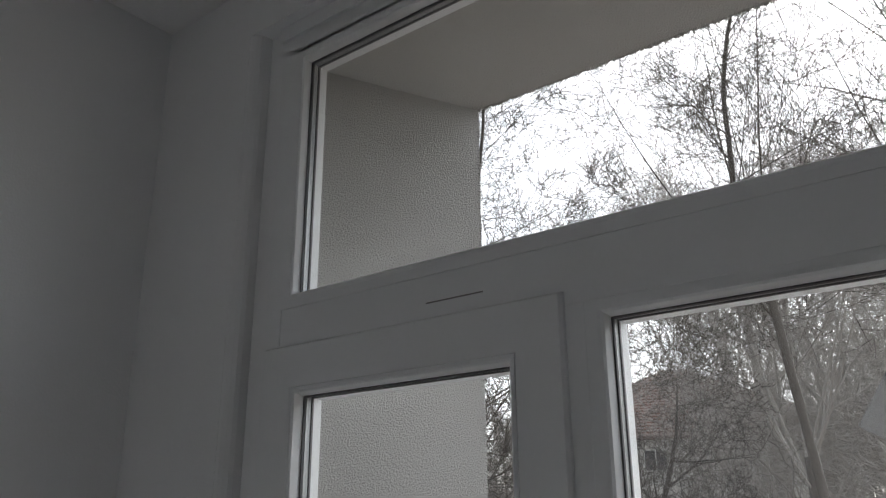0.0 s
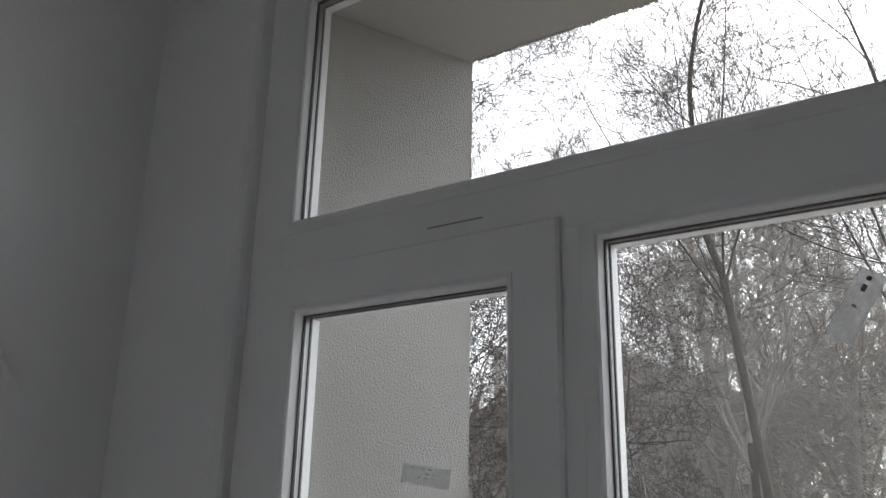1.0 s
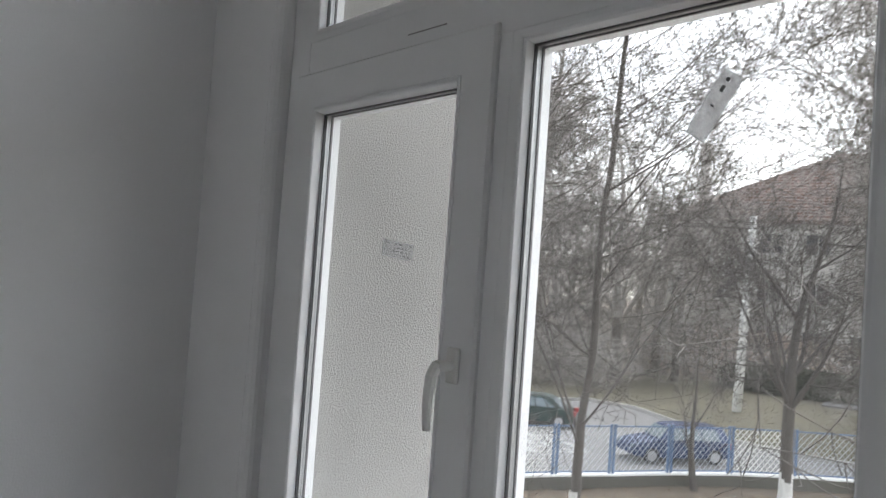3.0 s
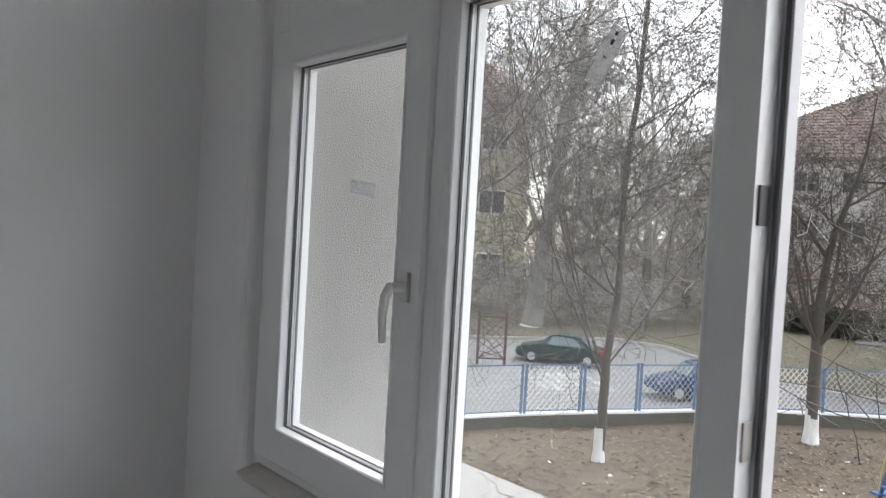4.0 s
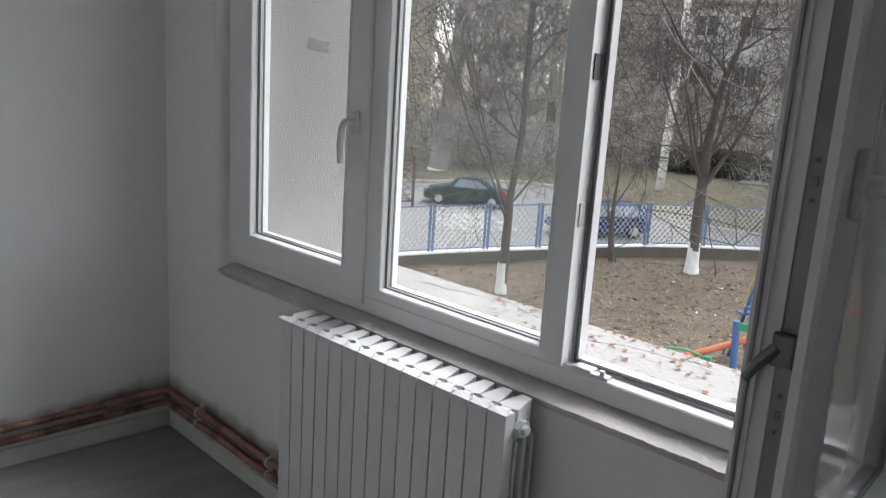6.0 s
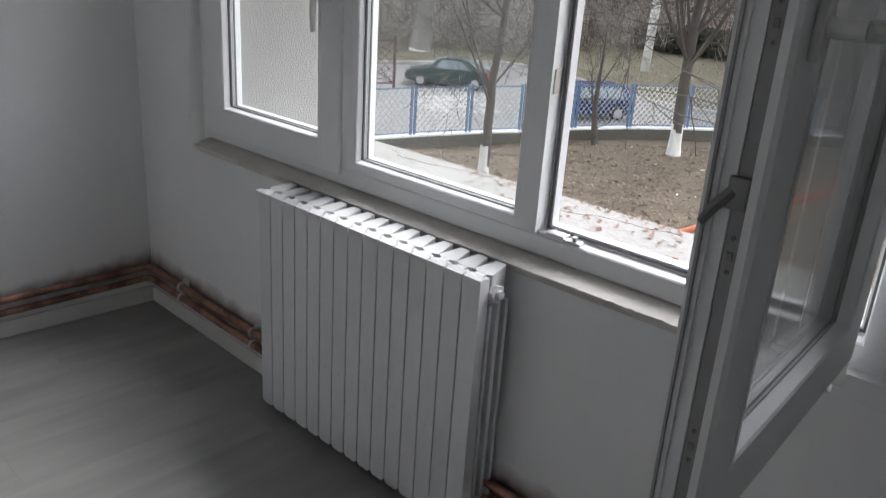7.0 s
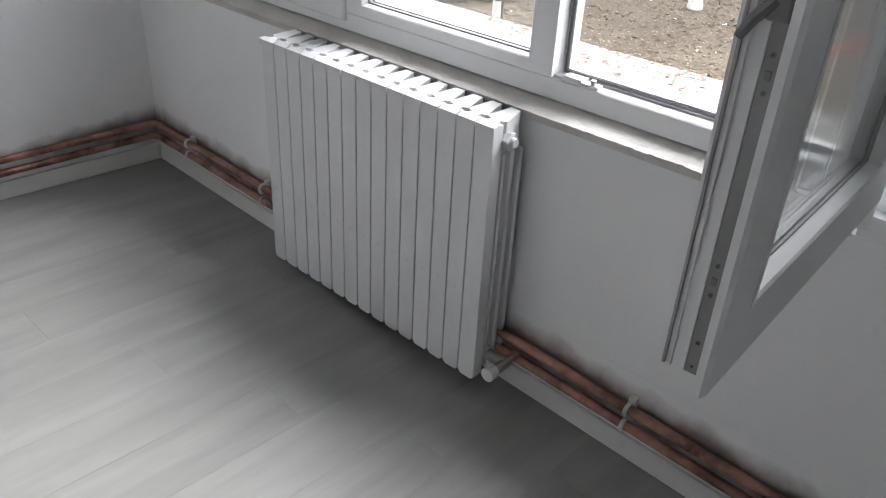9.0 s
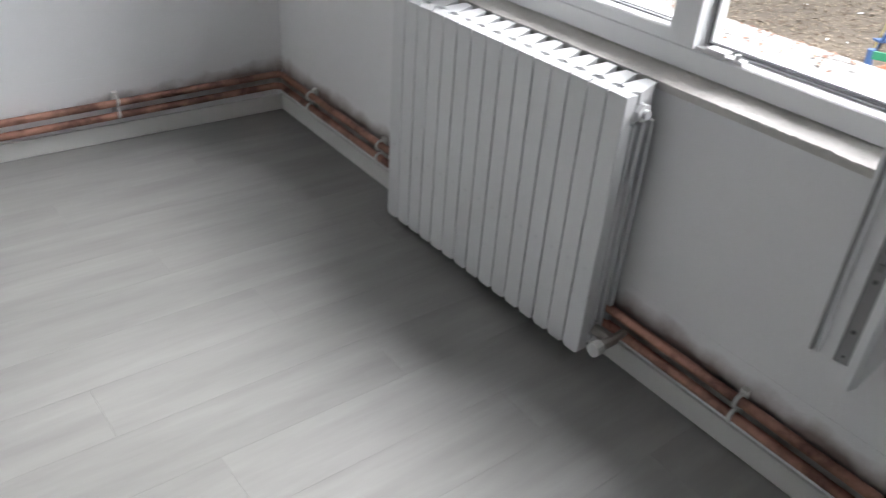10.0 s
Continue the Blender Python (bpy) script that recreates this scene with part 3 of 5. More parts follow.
# plugs, vent and thermostat
bm = bmesh.new()
cyl(bm, (15 * SECW + 0.0005, YF + 0.058, ZT - 0.050), (15 * SECW + 0.012, YF + 0.058, ZT - 0.050), 0.024, 6)
cyl(bm, (15 * SECW + 0.012, YF + 0.058, ZT - 0.050), (15 * SECW + 0.024, YF + 0.058, ZT - 0.050), 0.012, 12)
part("vent_plug", bm, M_RAD, rad, "white hexagonal plug with vent")
bm = bmesh.new()
cyl(bm, (-0.018, YF + 0.058, ZT - 0.035), (-0.0005, YF + 0.058, ZT - 0.035), 0.022, 6)
box(bm, -0.03, -0.012, YF + 0.01, YF + 0.035, ZT - 0.028, ZT - 0.008, 0.003)
part("blind_plug", bm, M_RAD, rad)
bm = bmesh.new()
cyl(bm, (15 * SECW + 0.0005, YF + 0.058, ZB + 0.068), (1.008, YF + 0.058, ZB + 0.068), 0.017, 10)
cyl(bm, (1.008, YF + 0.010, ZB + 0.068), (1.008, YF + 0.075, ZB + 0.068), 0.016, 10)
cyl(bm, (1.008, YF + 0.075, ZB + 0.068), (1.008, -0.036, ZB + 0.075), 0.012, 10)
part("valve_body", bm, M_BRASS, rad, "nickelled brass lockshield valve")
bm = bmesh.new()
cyl(bm, (1.008, YF - 0.018, ZB + 0.068), (1.008, YF + 0.012, ZB + 0.068), 0.021, 12)
part("valve_cap", bm, M_CLIP, rad, "white plastic valve cap")

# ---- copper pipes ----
# thin skins that carry the stains and the painted shade behind the pipes
sc = part("trim", boxm(0.0012, RX - 0.02, -0.0009, -0.0004, 0.073, 0.27), M_STAIN_SHADE)
tagged(sc, "plaster behind the pipes with brown scorch stains and painted shade", "wall skin", kind="structure")
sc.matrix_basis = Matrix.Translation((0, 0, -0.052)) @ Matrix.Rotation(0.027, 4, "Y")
sc = part("trim", boxm(0.0004, 0.0009, RY + 0.02, -0.0012, 0.073, 0.27), M_STAIN_SHADE)
tagged(sc, "plaster behind the pipes with brown scorch stains and painted shade", "wall skin", kind="structure")
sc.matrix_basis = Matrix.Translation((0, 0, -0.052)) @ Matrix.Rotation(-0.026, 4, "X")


def pipe_run(z, off, rad_):
    bm = bmesh.new()
    pts = [(off, RY + 0.1, z - 0.02), (off, -1.5, z - 0.02), (off, -off - 0.03, z)]
    for k in range(1, 6):
        a = k * math.pi / 2 / 6
        pts.append((off + 0.03 - 0.03 * math.cos(a), -off - 0.03 + 0.03 * math.sin(a), z))
    pts += [(off + 0.03, -off, z), (1.2, -off, z), (RX - 0.05, -off, z)]
    tube(bm, pts, rad_, 12)
    ob = part("copper_pipe", bm, M_COPPER, None, smooth=True)
    tagged(ob, "tarnished copper heating pipe running along the wall", "pipe", group="heating pipes")
    ob.matrix_basis = SLOPE
    return ob


pipe_run(0.178, 0.034, 0.0145)
pipe_run(0.127, 0.036, 0.0145)


def clip(x, y, along_x):
    e = empty("pipe_clip", (x, y, 0))
    tagged(e, "white plastic double pipe clip on the wall", "pipe clip", group="pipe clips")
    for z in (0.178, 0.127):
        bm = bmesh.new()
        if along_x:
            pts = [(0, -0.036 + 0.017 * math.cos(a), z + 0.017 * math.sin(a)) for a in [radians(k) for k in range(40, 331, 29)]]
            tube(bm, pts, 0.006, 6)
            box(bm, -0.010, 0.010, -0.024, -0.0005, z - 0.012, z + 0.028)
        else:
            pts = [(0.036 - 0.017 * math.cos(a), 0, z + 0.017 * math.sin(a)) for a in [radians(k) for k in range(40, 331, 29)]]
            tube(bm, pts, 0.006, 6)
            box(bm, 0.0005, 0.024, -0.010, 0.010, z - 0.012, z + 0.028)
        part("clip_jaw", bm, M_CLIP, e)
    e.matrix_basis = SLOPE @ Matrix.Translation((x, y, 0))
    return e


for x in (0.30, 0.812, 2.409, 3.4):
    clip(x, 0, True)
for y in (-0.74, -1.8):
    clip(0, y, False)

# ---- outside: niche of the facade ----
GZ = -3.0
DEP = 0.735
WING = 0.54
w = part("facade_wing", prismm([(0.20, WT), (0.6165, WT), (0.712, WING), (0.20, WING)], "z", 0.2, 2.80), M_STUCCO)
tagged(w, "rough beige stucco wing wall outside the window", "wall", kind="structure")
w = part("facade_wing", boxm(2.89, 3.25, WT, DEP, 0.2, 2.80), M_STUCCO)
tagged(w, "rough beige stucco wing wall outside the window", "wall", kind="structure")
w = part("facade_soffit", prismm([(0.112, 2.785), (WING, 2.79), (WING, 3.3), (0.112, 3.3)], "x", 0.20, 3.25), M_STUCCO)
tagged(w, "beige stucco soffit over the window niche", "soffit", kind="structure")
bm = boxm(0.5, 2.95, WT - 0.2, DEP, 0.45, 0.71)
ledge = part("facade_ledge", bm, M_LEDGE)
tagged(ledge, "pale weathered concrete ledge with cracks outside the window", "ledge", kind="structure")
# lining of the outer reveal
w = part("facade_reveal", prismm([(0.44, 0.112), (0.525, 0.112), (0.615, WT + 0.001), (0.44, WT + 0.001)], "z", 0.6, 2.784), M_STUCCO)
tagged(w, "stucco reveal beside the window", "wall", kind="structure")
w = part("facade_wall", boxm(-14, 0.20, WT + 0.0, 0.5, -5.6, 7), M_STUCCO)
tagged(w, "beige stucco facade of the building", "wall", kind="structure")
w = part("facade_wall", boxm(3.25, 14, WT + 0.0, 0.5, -5.6, 7), M_STUCCO)
tagged(w, "beige stucco facade of the building", "wall", kind="structure")
w = part("facade_wall", boxm(0.2, 3.25, WT + 0.0, 0.5, -5.6, 0.45), M_STUCCO)
tagged(w, "beige stucco facade below the window", "wall", kind="structure")

def grains(n, place, size, seed, parent):
    """Coarse stucco grains standing out along an edge."""
    rng = random.Random(seed)
    v, fc = [], []
    for _ in range(n):
        c = Vector(place(rng))
        r = size * rng.uniform(0.4, 1.2)
        b = len(v)
        v += [c + Vector(q) * r for q in ((1, 0, 0), (-1, 0, 0), (0, 1, 0), (0, -1, 0), (0, 0, 1), (0, 0, -1))]
        fc += [(b + i, b + j, b + k) for i in (0, 1) for j in (2, 3) for k in (4, 5)]
    me = bpy.data.meshes.new("stucco_grain")
    me.from_pydata([tuple(q) for q in v], [], fc)
    me.materials.append(M_STUCCO)
    o = new("stucco_grain", me)
    o.parent = parent
    return tagged(o, kind="stuff")


wing_l = bpy.data.objects["facade_wing"]
soff = bpy.data.objects["facade_soffit"]
grains(900, lambda r: (0.71 + r.uniform(-0.004, 0.001), WING + r.uniform(-0.003, 0.002), r.uniform(0.6, 2.78)), 0.006, 1, wing_l)
grains(900, lambda r: (r.uniform(0.6, 2.89), WING - 0.001 + r.uniform(-0.003, 0.002), 2.789 + r.uniform(-0.003, 0.002)), 0.007, 2, soff)

# rough-cast skin of the wing, grain by grain
def rough_skin(nx, nz, put, out, amp, parent, seed):
    """A fine grid pushed out by a pebbly noise; put(u, v) gives a place, out its outward direction."""
    v = []
    for i in range(nx + 1):
        for k in range(nz + 1):
            q = Vector(put(i / nx, k / nz))
            h = amp * (0.4 + noise.noise(q * 185 + Vector((seed, 0, 0))) + 0.7 * noise.noise(q * 340))
            v.append(q + out * h)
    fc = [(i * (nz + 1) + k, (i + 1) * (nz + 1) + k, (i + 1) * (nz + 1) + k + 1, i * (nz + 1) + k + 1) for i in range(nx) for k in range(nz)]
    me = bpy.data.meshes.new("rough_cast")
    me.from_pydata([tuple(q) for q in v], [], fc)
    me.materials.append(M_STUCCO)
    o = new("rough_cast", me)
    o.parent = parent
    return tagged(o, kind="stuff")


def wing_face(u, w):
    y = 0.116 + (WING - 0.116) * u
    return (0.5285 + 0.433 * (y - 0.116), y, 0.72 + 2.06 * w)


rough_skin(230, 680, wing_face, Vector((1, 0, 0)), 0.0010, wing_l, 1)
rough_skin(600, 170, lambda u, w: (0.53 + 2.36 * u, 0.116 + (WING - 0.116) * w, 2.7835 + 0.005 * w), Vector((0, 0.2, -1)), 0.0012, soff, 2)

# ---- ground, road ----
indoors = set(scene.objects)
def polar(az, d):
    """A place in the yard: degrees to the left of straight out, and metres, from a point in the room."""
    return Vector((3.1 - d * math.sin(radians(az)), -1.55 + d * math.cos(radians(az))))


def gh(x, y):
    return GZ + 0.05 * noise.noise((x * 0.4, y * 0.4, 0)) + 0.02 * noise.noise((x * 1.6, y * 1.6, 4))


bm = bmesh.new()
xs = [-400, -120, -70] + [-50 + i * 1.0 for i in range(76)] + [60, 120, 400]
ys = [-300, -60, -12, -4] + [0.4 + i * 0.8 for i in range(66)] + [80, 160, 600]
grid = [[bm.verts.new((x, y, gh(x, y) if 0 < y < 50 and -48 < x < 22 else GZ - 0.01)) for y in ys] for x in xs]
for i in range(len(xs) - 1):
    for j in range(len(ys) - 1):
        bm.faces.new((grid[i][j], grid[i + 1][j], grid[i + 1][j + 1], grid[i][j + 1]))
gr = part("ground", bm, M_SOIL, smooth=True)
tagged(gr, "bare brown soil with dry grass and fallen leaves", "ground", kind="structure")

FENCE = [polar(*q) for q in ((66, 16.0), (62, 16.2), (57.5, 16.6), (53, 17.2), (48.7, 17.9), (44.46, 18.6), (40.44, 19.3), (36.65, 20.0), (32.9, 20.9), (29.1, 21.8), (25.3, 22.6), (21.3, 23.4), (17.5, 24.1), (13.7, 24.8), (10, 25.5), (6.3, 26.2))]


def offset(line, d):
    out = []
    for i, q in enumerate(line):
        t = (line[min(i + 1, len(line) - 1)] - line[max(i - 1, 0)]).normalized()
        out.append(q + Vector((-t.y, t.x)) * d)
    return out


def ribbon(name, a, b, z0, z1, mat, thick=0.0):
    bm = bmesh.new()
    va = [bm.verts.new((*q, z0)) for q in a]
    vb = [bm.verts.new((*q, z1)) for q in b]
    for i in range(len(a) - 1):
        bm.faces.new((va[i], va[i + 1], vb[i + 1], vb[i]))
    if thick:
        r = bmesh.ops.extrude_face_region(bm, geom=bm.faces[:])
        bmesh.ops.translate(bm, verts=[q for q in r["geom"] if isinstance(q, bmesh.types.BMVert)], vec=(0, 0, -thick))
    bmesh.ops.recalc_face_normals(bm, faces=bm.faces)
    return part(name, bm, mat)


EDGE = ((66, 31), (60, 31), (55, 31), (50, 31.3), (46.3, 31.8), (42, 33), (38.2, 34), (35, 33), (32.5, 30.5), (30, 28.3), (27, 27.2), (24, 26.6), (21, 26.4), (17, 26.6), (12, 27), (6.3, 28.5))
FAR_EDGE = [polar(*q) for q in EDGE]
rd = ribbon("road", offset(FENCE, 0.9), FAR_EDGE, GZ + 0.06, GZ + 0.08, M_ROAD, 0.2)
tagged(rd, "pale worn asphalt road behind the fence", "road", kind="structure")
pv = ribbon("pavement", offset(FENCE, 0.12), offset(FENCE, 0.9), GZ + 0.14, GZ + 0.14, M_KERB, 0.3)
tagged(pv, "narrow concrete pavement along the fence", "pavement", kind="structure")
kb = ribbon("kerb", FAR_EDGE, [polar(q, d + 0.2) for q, d in EDGE], GZ + 0.2, GZ + 0.2, M_KERB, 0.35)
tagged(kb, "grey concrete kerb on the far side of the road", "kerb", kind="structure")
gb = ribbon("lawn", [polar(q, d + 0.2) for q, d in EDGE], [polar(q, d + 26) for q, d in EDGE], GZ + 0.16, GZ + 0.5, M_GRASS, 0.6)
tagged(gb, "patchy winter lawn rising behind the road", "lawn", kind="structure")
r2 = ribbon("road", [polar(q, 39) for q in (23.5, 21, 18, 14, 9, 4)], [polar(q, 43.5) for q in (23.0, 21, 18, 14, 9, 4)], GZ + 0.40, GZ + 0.45, M_ROAD, 0.2)
tagged(r2, "pale worn side road behind the lawn", "road", kind="structure")
lw = ribbon("garden_wall", offset(FENCE, -0.10), offset(FENCE, 0.12), GZ + 0.28, GZ + 0.28, M_WALLLOW, 0.5)
tagged(lw, "low mossy concrete wall under the fence", "wall", kind="structure")
cp = ribbon("wall_capping", offset(FENCE, -0.115), offset(FENCE, 0.125), GZ + 0.32, GZ + 0.32, M_CAP, 0.037)
tagged(cp, "white limewashed capping of the low wall", "capping", kind="structure")

# worn white stripes on the road
for k in range(6):
    a = polar(42.6 - 0.85 * k, 22.6 + 0.15 * k)
    bm = bmesh.new()
    rng = random.Random(k)
    for j in range(8):
        if rng.random() < 0.8:
            q0, q1 = j * 0.34, j * 0.34 + rng.uniform(0.2, 0.34)
            w0 = rng.uniform(0.09, 0.16)
            box(bm, -w0, w0, q0, q1, -0.001, 0.003)
    o = part("road_stripe", bm, M_STRIPE, rd)
    o.matrix_basis = Matrix.Translation((*a, GZ + 0.076)) @ Matrix.Rotation(radians(62), 4, "Z")

gate = empty("gate", (*polar(46.9, 26.2), GZ + 0.08))
gate.rotation_euler = (0, 0, radians(60))
tagged(gate, "dark red steel lattice gate standing by the road", "gate")
for x in (-0.45, 0.45):
    part("gate_post", boxm(x - 0.04, x + 0.04, -0.04, 0.04, -0.05, 1.7), M_GATE, gate)
for z in (0.15, 1.5):
    part("gate_rail", boxm(-0.41, 0.41, -0.02, 0.02, z, z + 0.05), M_GATE, gate)
bm = bmesh.new()
for k in range(-2, 5):
    for sgn in (1, -1):
        z0, z1 = max(0.2, 0.2 + 0.3 * k), min(1.5, 0.2 + 0.3 * k + 0.82)
        if z1 > z0 + 0.1:
            tube(bm, [(-0.41 * sgn, 0.004 * sgn, z0), (0.41 * sgn, 0.004 * sgn, z1)], 0.016, 4)
part("lattice", bm, M_GATE, gate)


# fence panels
def fence_panel(a, b, mat, thick):
    L = (b - a).length
    e = empty("fence_panel", (a.x, a.y, GZ + 0.32))
    e.rotation_euler = (0, 0, math.atan2(b.y - a.y, b.x - a.x))
    tagged(e, "blue steel fence panel with white diamond mesh" if mat is M_CAP else "blue steel fence panel with thin grey diamond mesh", "fence", group="fence panels")
    for x in (0.05, L - 0.05):
        part("post", boxm(x - 0.025, x + 0.025, -0.025, 0.025, 0, 1.15), M_BLUE, e)
    for z in (0.05, 1.10):
        part("rail", boxm(0.075, L - 0.075, -0.012, 0.012, z - 0.014, z + 0.014), M_BLUE, e)
    bm = bmesh.new()
    z0, z1 = 0.064, 1.086
    h = z1 - z0
    for s in (1, -1):
        k = -h
        while k < L:
            xa, xb = (k, k + h * 0.85) if s > 0 else (k + h * 0.85, k)
            pa, pb = Vector((xa, 0.004 * s, z0)), Vector((xb, 0.004 * s, z1))
            lo, hi = 0.08, L - 0.08
            if pa.x > pb.x:
                pa, pb = pb, pa
            d = pb - pa
            if pb.x > lo and pa.x < hi:
                q = pa + d * max(0, (lo - pa.x) / d.x)
                r = pa + d * min(1, (hi - pa.x) / d.x)
                tube(bm, [q, r], thick, 4)
            k += 0.15
    part("mesh", bm, mat, e, "white diamond mesh" if mat is M_CAP else "thin grey diamond mesh")
    return e


for i, (a, b) in enumerate(zip(FENCE, FENCE[1:])):
    white = i in (2, 5, 9)
    fence_panel(a, b, M_CAP if white else M_MESHW, 0.011 if white else 0.006)


# ---- trees ----
class Limbs:
    """Gathers tapered tubes into one mesh."""
    def __init__(self):
        self.verts, self.faces = [], []

    def tub(self, pts, rs, sides):
        ref = None
        start = len(self.verts)
        last = len(pts) - 1
        for i, q in enumerate(pts):
            d = (pts[min(i + 1, last)] - pts[max(i - 1, 0)]).normalized()
            ref = d.orthogonal() if ref is None else ref - d * ref.dot(d)
            if ref.length < 1e-6:
                ref = d.orthogonal()
            ref = ref.normalized()
            s2 = d.cross(ref)
            for k in range(sides):
                a = 2 * math.pi * k / sides
                self.verts.append(q + rs[i] * (math.cos(a) * ref + math.sin(a) * s2))
        for i in range(last):
            a = start + i * sides
            for k in range(sides):
                self.faces.append((a + k, a + (k + 1) % sides, a + sides + (k + 1) % sides, a + sides + k))

    def make(self, name, mat, parent):
        me = bpy.data.meshes.new(name)
        me.from_pydata([tuple(v) for v in self.verts], [], self.faces)
        me.materials.append(mat)
        me.polygons.foreach_set("use_smooth", [True] * len(me.polygons))
        o = new(name, me)
        o.parent = parent
        return o


def tree(base, height, r0, seed, bark, mat, label, levels=4, fork=1.6, lean=(0, 0), white=0.0, spread=0.8, dens=0.8, twig=0.004, leaders=3, droop=0.0, wild=1.0, lead=None, bend=0.0, side=(0.34, 0.5)):
    rng = random.Random(seed)
    e = empty("tree", base)
    tagged(e, label, "tree", group="bare trees")
    lim = Limbs()

    def grow(pos, d, length, r, lev, curve=0.0):
        n = 20 if curve else (8, 7, 6, 4, 3, 3)[min(lev, 5)]
        pts, rs = [pos.copy()], [r]
        q, dd = pos.copy(), d.copy()
        wob = wild * (0.06, 0.10, 0.13, 0.15, 0.17, 0.18)[min(lev, 5)]
        kids = []
        for i in range(n):
            dd = (dd + Vector((rng.uniform(-wob, wob), rng.uniform(-wob, wob), rng.uniform(-wob, wob) + 0.05 - droop * (lev > 1)))).normalized()
            dd = (dd + Vector((curve, 0, 0))).normalized()
            q = q + dd * (length / n)
            pts.append(q.copy())
            rr = max(twig, r * (1 - (0.78 if curve else 0.92 if lev == 0 else 0.80) * (i + 1) / n))
            rs.append(rr)
            if i >= 1 or lev > 0:
                kids.append((q.copy(), dd.copy(), rr, (i + 1) / n))
        lim.tub(pts, rs, (7, 6, 5, 3, 3, 3)[min(lev, 5)])
        if lev >= levels:
            return
        for kq, kd, kr, u in kids:
            for _ in range(2 if curve or rng.random() < dens * 0.45 else 1):
                if rng.random() > (0.85 if curve else dens):
                    continue
                ang = rng.uniform(0.5, 1.15) * spread
                ax = kd.orthogonal().normalized()
                ax = Matrix.Rotation(rng.uniform(0, 2 * math.pi), 3, kd) @ ax
                nd = Matrix.Rotation(ang, 3, ax) @ kd
                reach = rng.uniform(0.16, 0.34) if curve else rng.uniform(0.38, 0.68)
                grow(kq, nd.normalized(), length * reach * (1.15 - 0.45 * u), max(twig, kr * (rng.uniform(0.22, 0.36) if curve else rng.uniform(0.38, 0.62))), lev + 1)

    tk = Limbs()
    pts, rs = [], []
    q = Vector((0, 0, -0.12))
    for i in range(8):
        pts.append(q.copy())
        rs.append(r0 * (1.45, 1.12, 1.03, 1, 0.97, 0.94, 0.92, 0.9)[i])
        q = q + Vector((lean[0] * fork / 7 + rng.uniform(-0.015, 0.015), lean[1] * fork / 7 + rng.uniform(-0.015, 0.015), (fork + 0.12) / 7))
    tk.tub(pts, rs, 12)
    tk.make("trunk", bark, e)
    if white:
        lw = Limbs()
        hts = [-0.11, white * 0.12, white * 0.35, white * 0.7, white]
        lp = [Vector((lean[0] * max(h, 0), lean[1] * max(h, 0), h)) for h in hts]
        lw.tub(lp, [r0 * k for k in (1.56, 1.33, 1.16, 1.09, 1.06)], 12)
        lw.make("limewash", M_LIME, e)["label"] = "white limewashed trunk foot"
    a0 = rng.uniform(0, 6.28)
    for k in range(leaders):
        a = a0 + 2 * math.pi * k / leaders + rng.uniform(-0.5, 0.5)
        tilt = rng.uniform(0.05, 0.16) if k == 0 else rng.uniform(0.35, 0.75) * spread
        d = Vector((math.sin(tilt) * math.cos(a) + lean[0], math.sin(tilt) * math.sin(a) + lean[1], math.cos(tilt))).normalized()
        if k == 0 and lead:
            d = Vector((*lead, 1)).normalized()
        grow(pts[-1] - Vector((0, 0, 0.12 * k)), d, (height - fork) * (1.0 if k == 0 else rng.uniform(0.6, 0.85)), rs[-1] * (0.92 if k == 0 else rng.uniform(*side)), 0, bend if k == 0 else 0.0)
    lim.make("crown", mat, e)
    return e


tree((*polar(39.1, 16.45), GZ), 14.8, 0.098, 5, M_BARK, M_TWIG, "young bare tree with a limewashed trunk foot", levels=5, fork=2.0, white=0.68, dens=0.78, leaders=5, spread=1.2, wild=1.2, twig=0.0042, lead=(0.03, 0.03), bend=0.004, side=(0.24, 0.34))
tree((*polar(25.8, 20.4), GZ), 7.9, 0.138, 12, M_BARK, M_TWIG, "pruned bare tree with a thick limewashed trunk", levels=4, fork=3.0, white=0.8, dens=0.64, leaders=8, spread=1.4, twig=0.006, wild=1.7, side=(0.36, 0.6))
tree((*polar(31.2, 20.6), GZ), 3.0, 0.085, 31, M_BARK, M_TWIG, "small leaning bare shrub by the fence", levels=3, fork=0.9, dens=0.45, leaders=3, lean=(-0.12, 0.0))
BARE = "tall bare winter tree beyond the road"
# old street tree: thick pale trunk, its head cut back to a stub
old = tree((*polar(44.2, 36.0), GZ + 0.2), 15.5, 0.36, 60, M_BARK_OLD, M_TWIG_FAR_LIT, "old bare tree with a thick pruned trunk and limewashed foot", levels=4, fork=9.6, dens=0.62, twig=0.010, leaders=5, spread=1.0, wild=1.7, white=1.1, lean=(0.075, 0.07), side=(0.2, 0.3))
part("pruned_limb", tubem([(0.66, 0.62, 9.2), (0.80, 0.76, 10.2), (1.35, 1.3, 11.3), (1.75, 1.68, 11.95)], [0.33, 0.33, 0.29, 0.26], 10), M_BARK_OLD, old, "thick limb sawn off to a stub", smooth=True)
for zz, dx, dy, ln in ((4.2, -0.8, -0.5, 1.5), (6.0, 0.9, 0.6, 1.2), (7.6, -0.9, -0.4, 1.7)):
    c = Vector((0.075 * zz, 0.07 * zz, zz))
    part("limb_stub", tubem([c, c + Vector((dx * 0.5, dy * 0.5, 0.3)), c + Vector((dx, dy, ln))], [0.17, 0.14, 0.10], 8), M_BARK_OLD, old, smooth=True)
stock = []
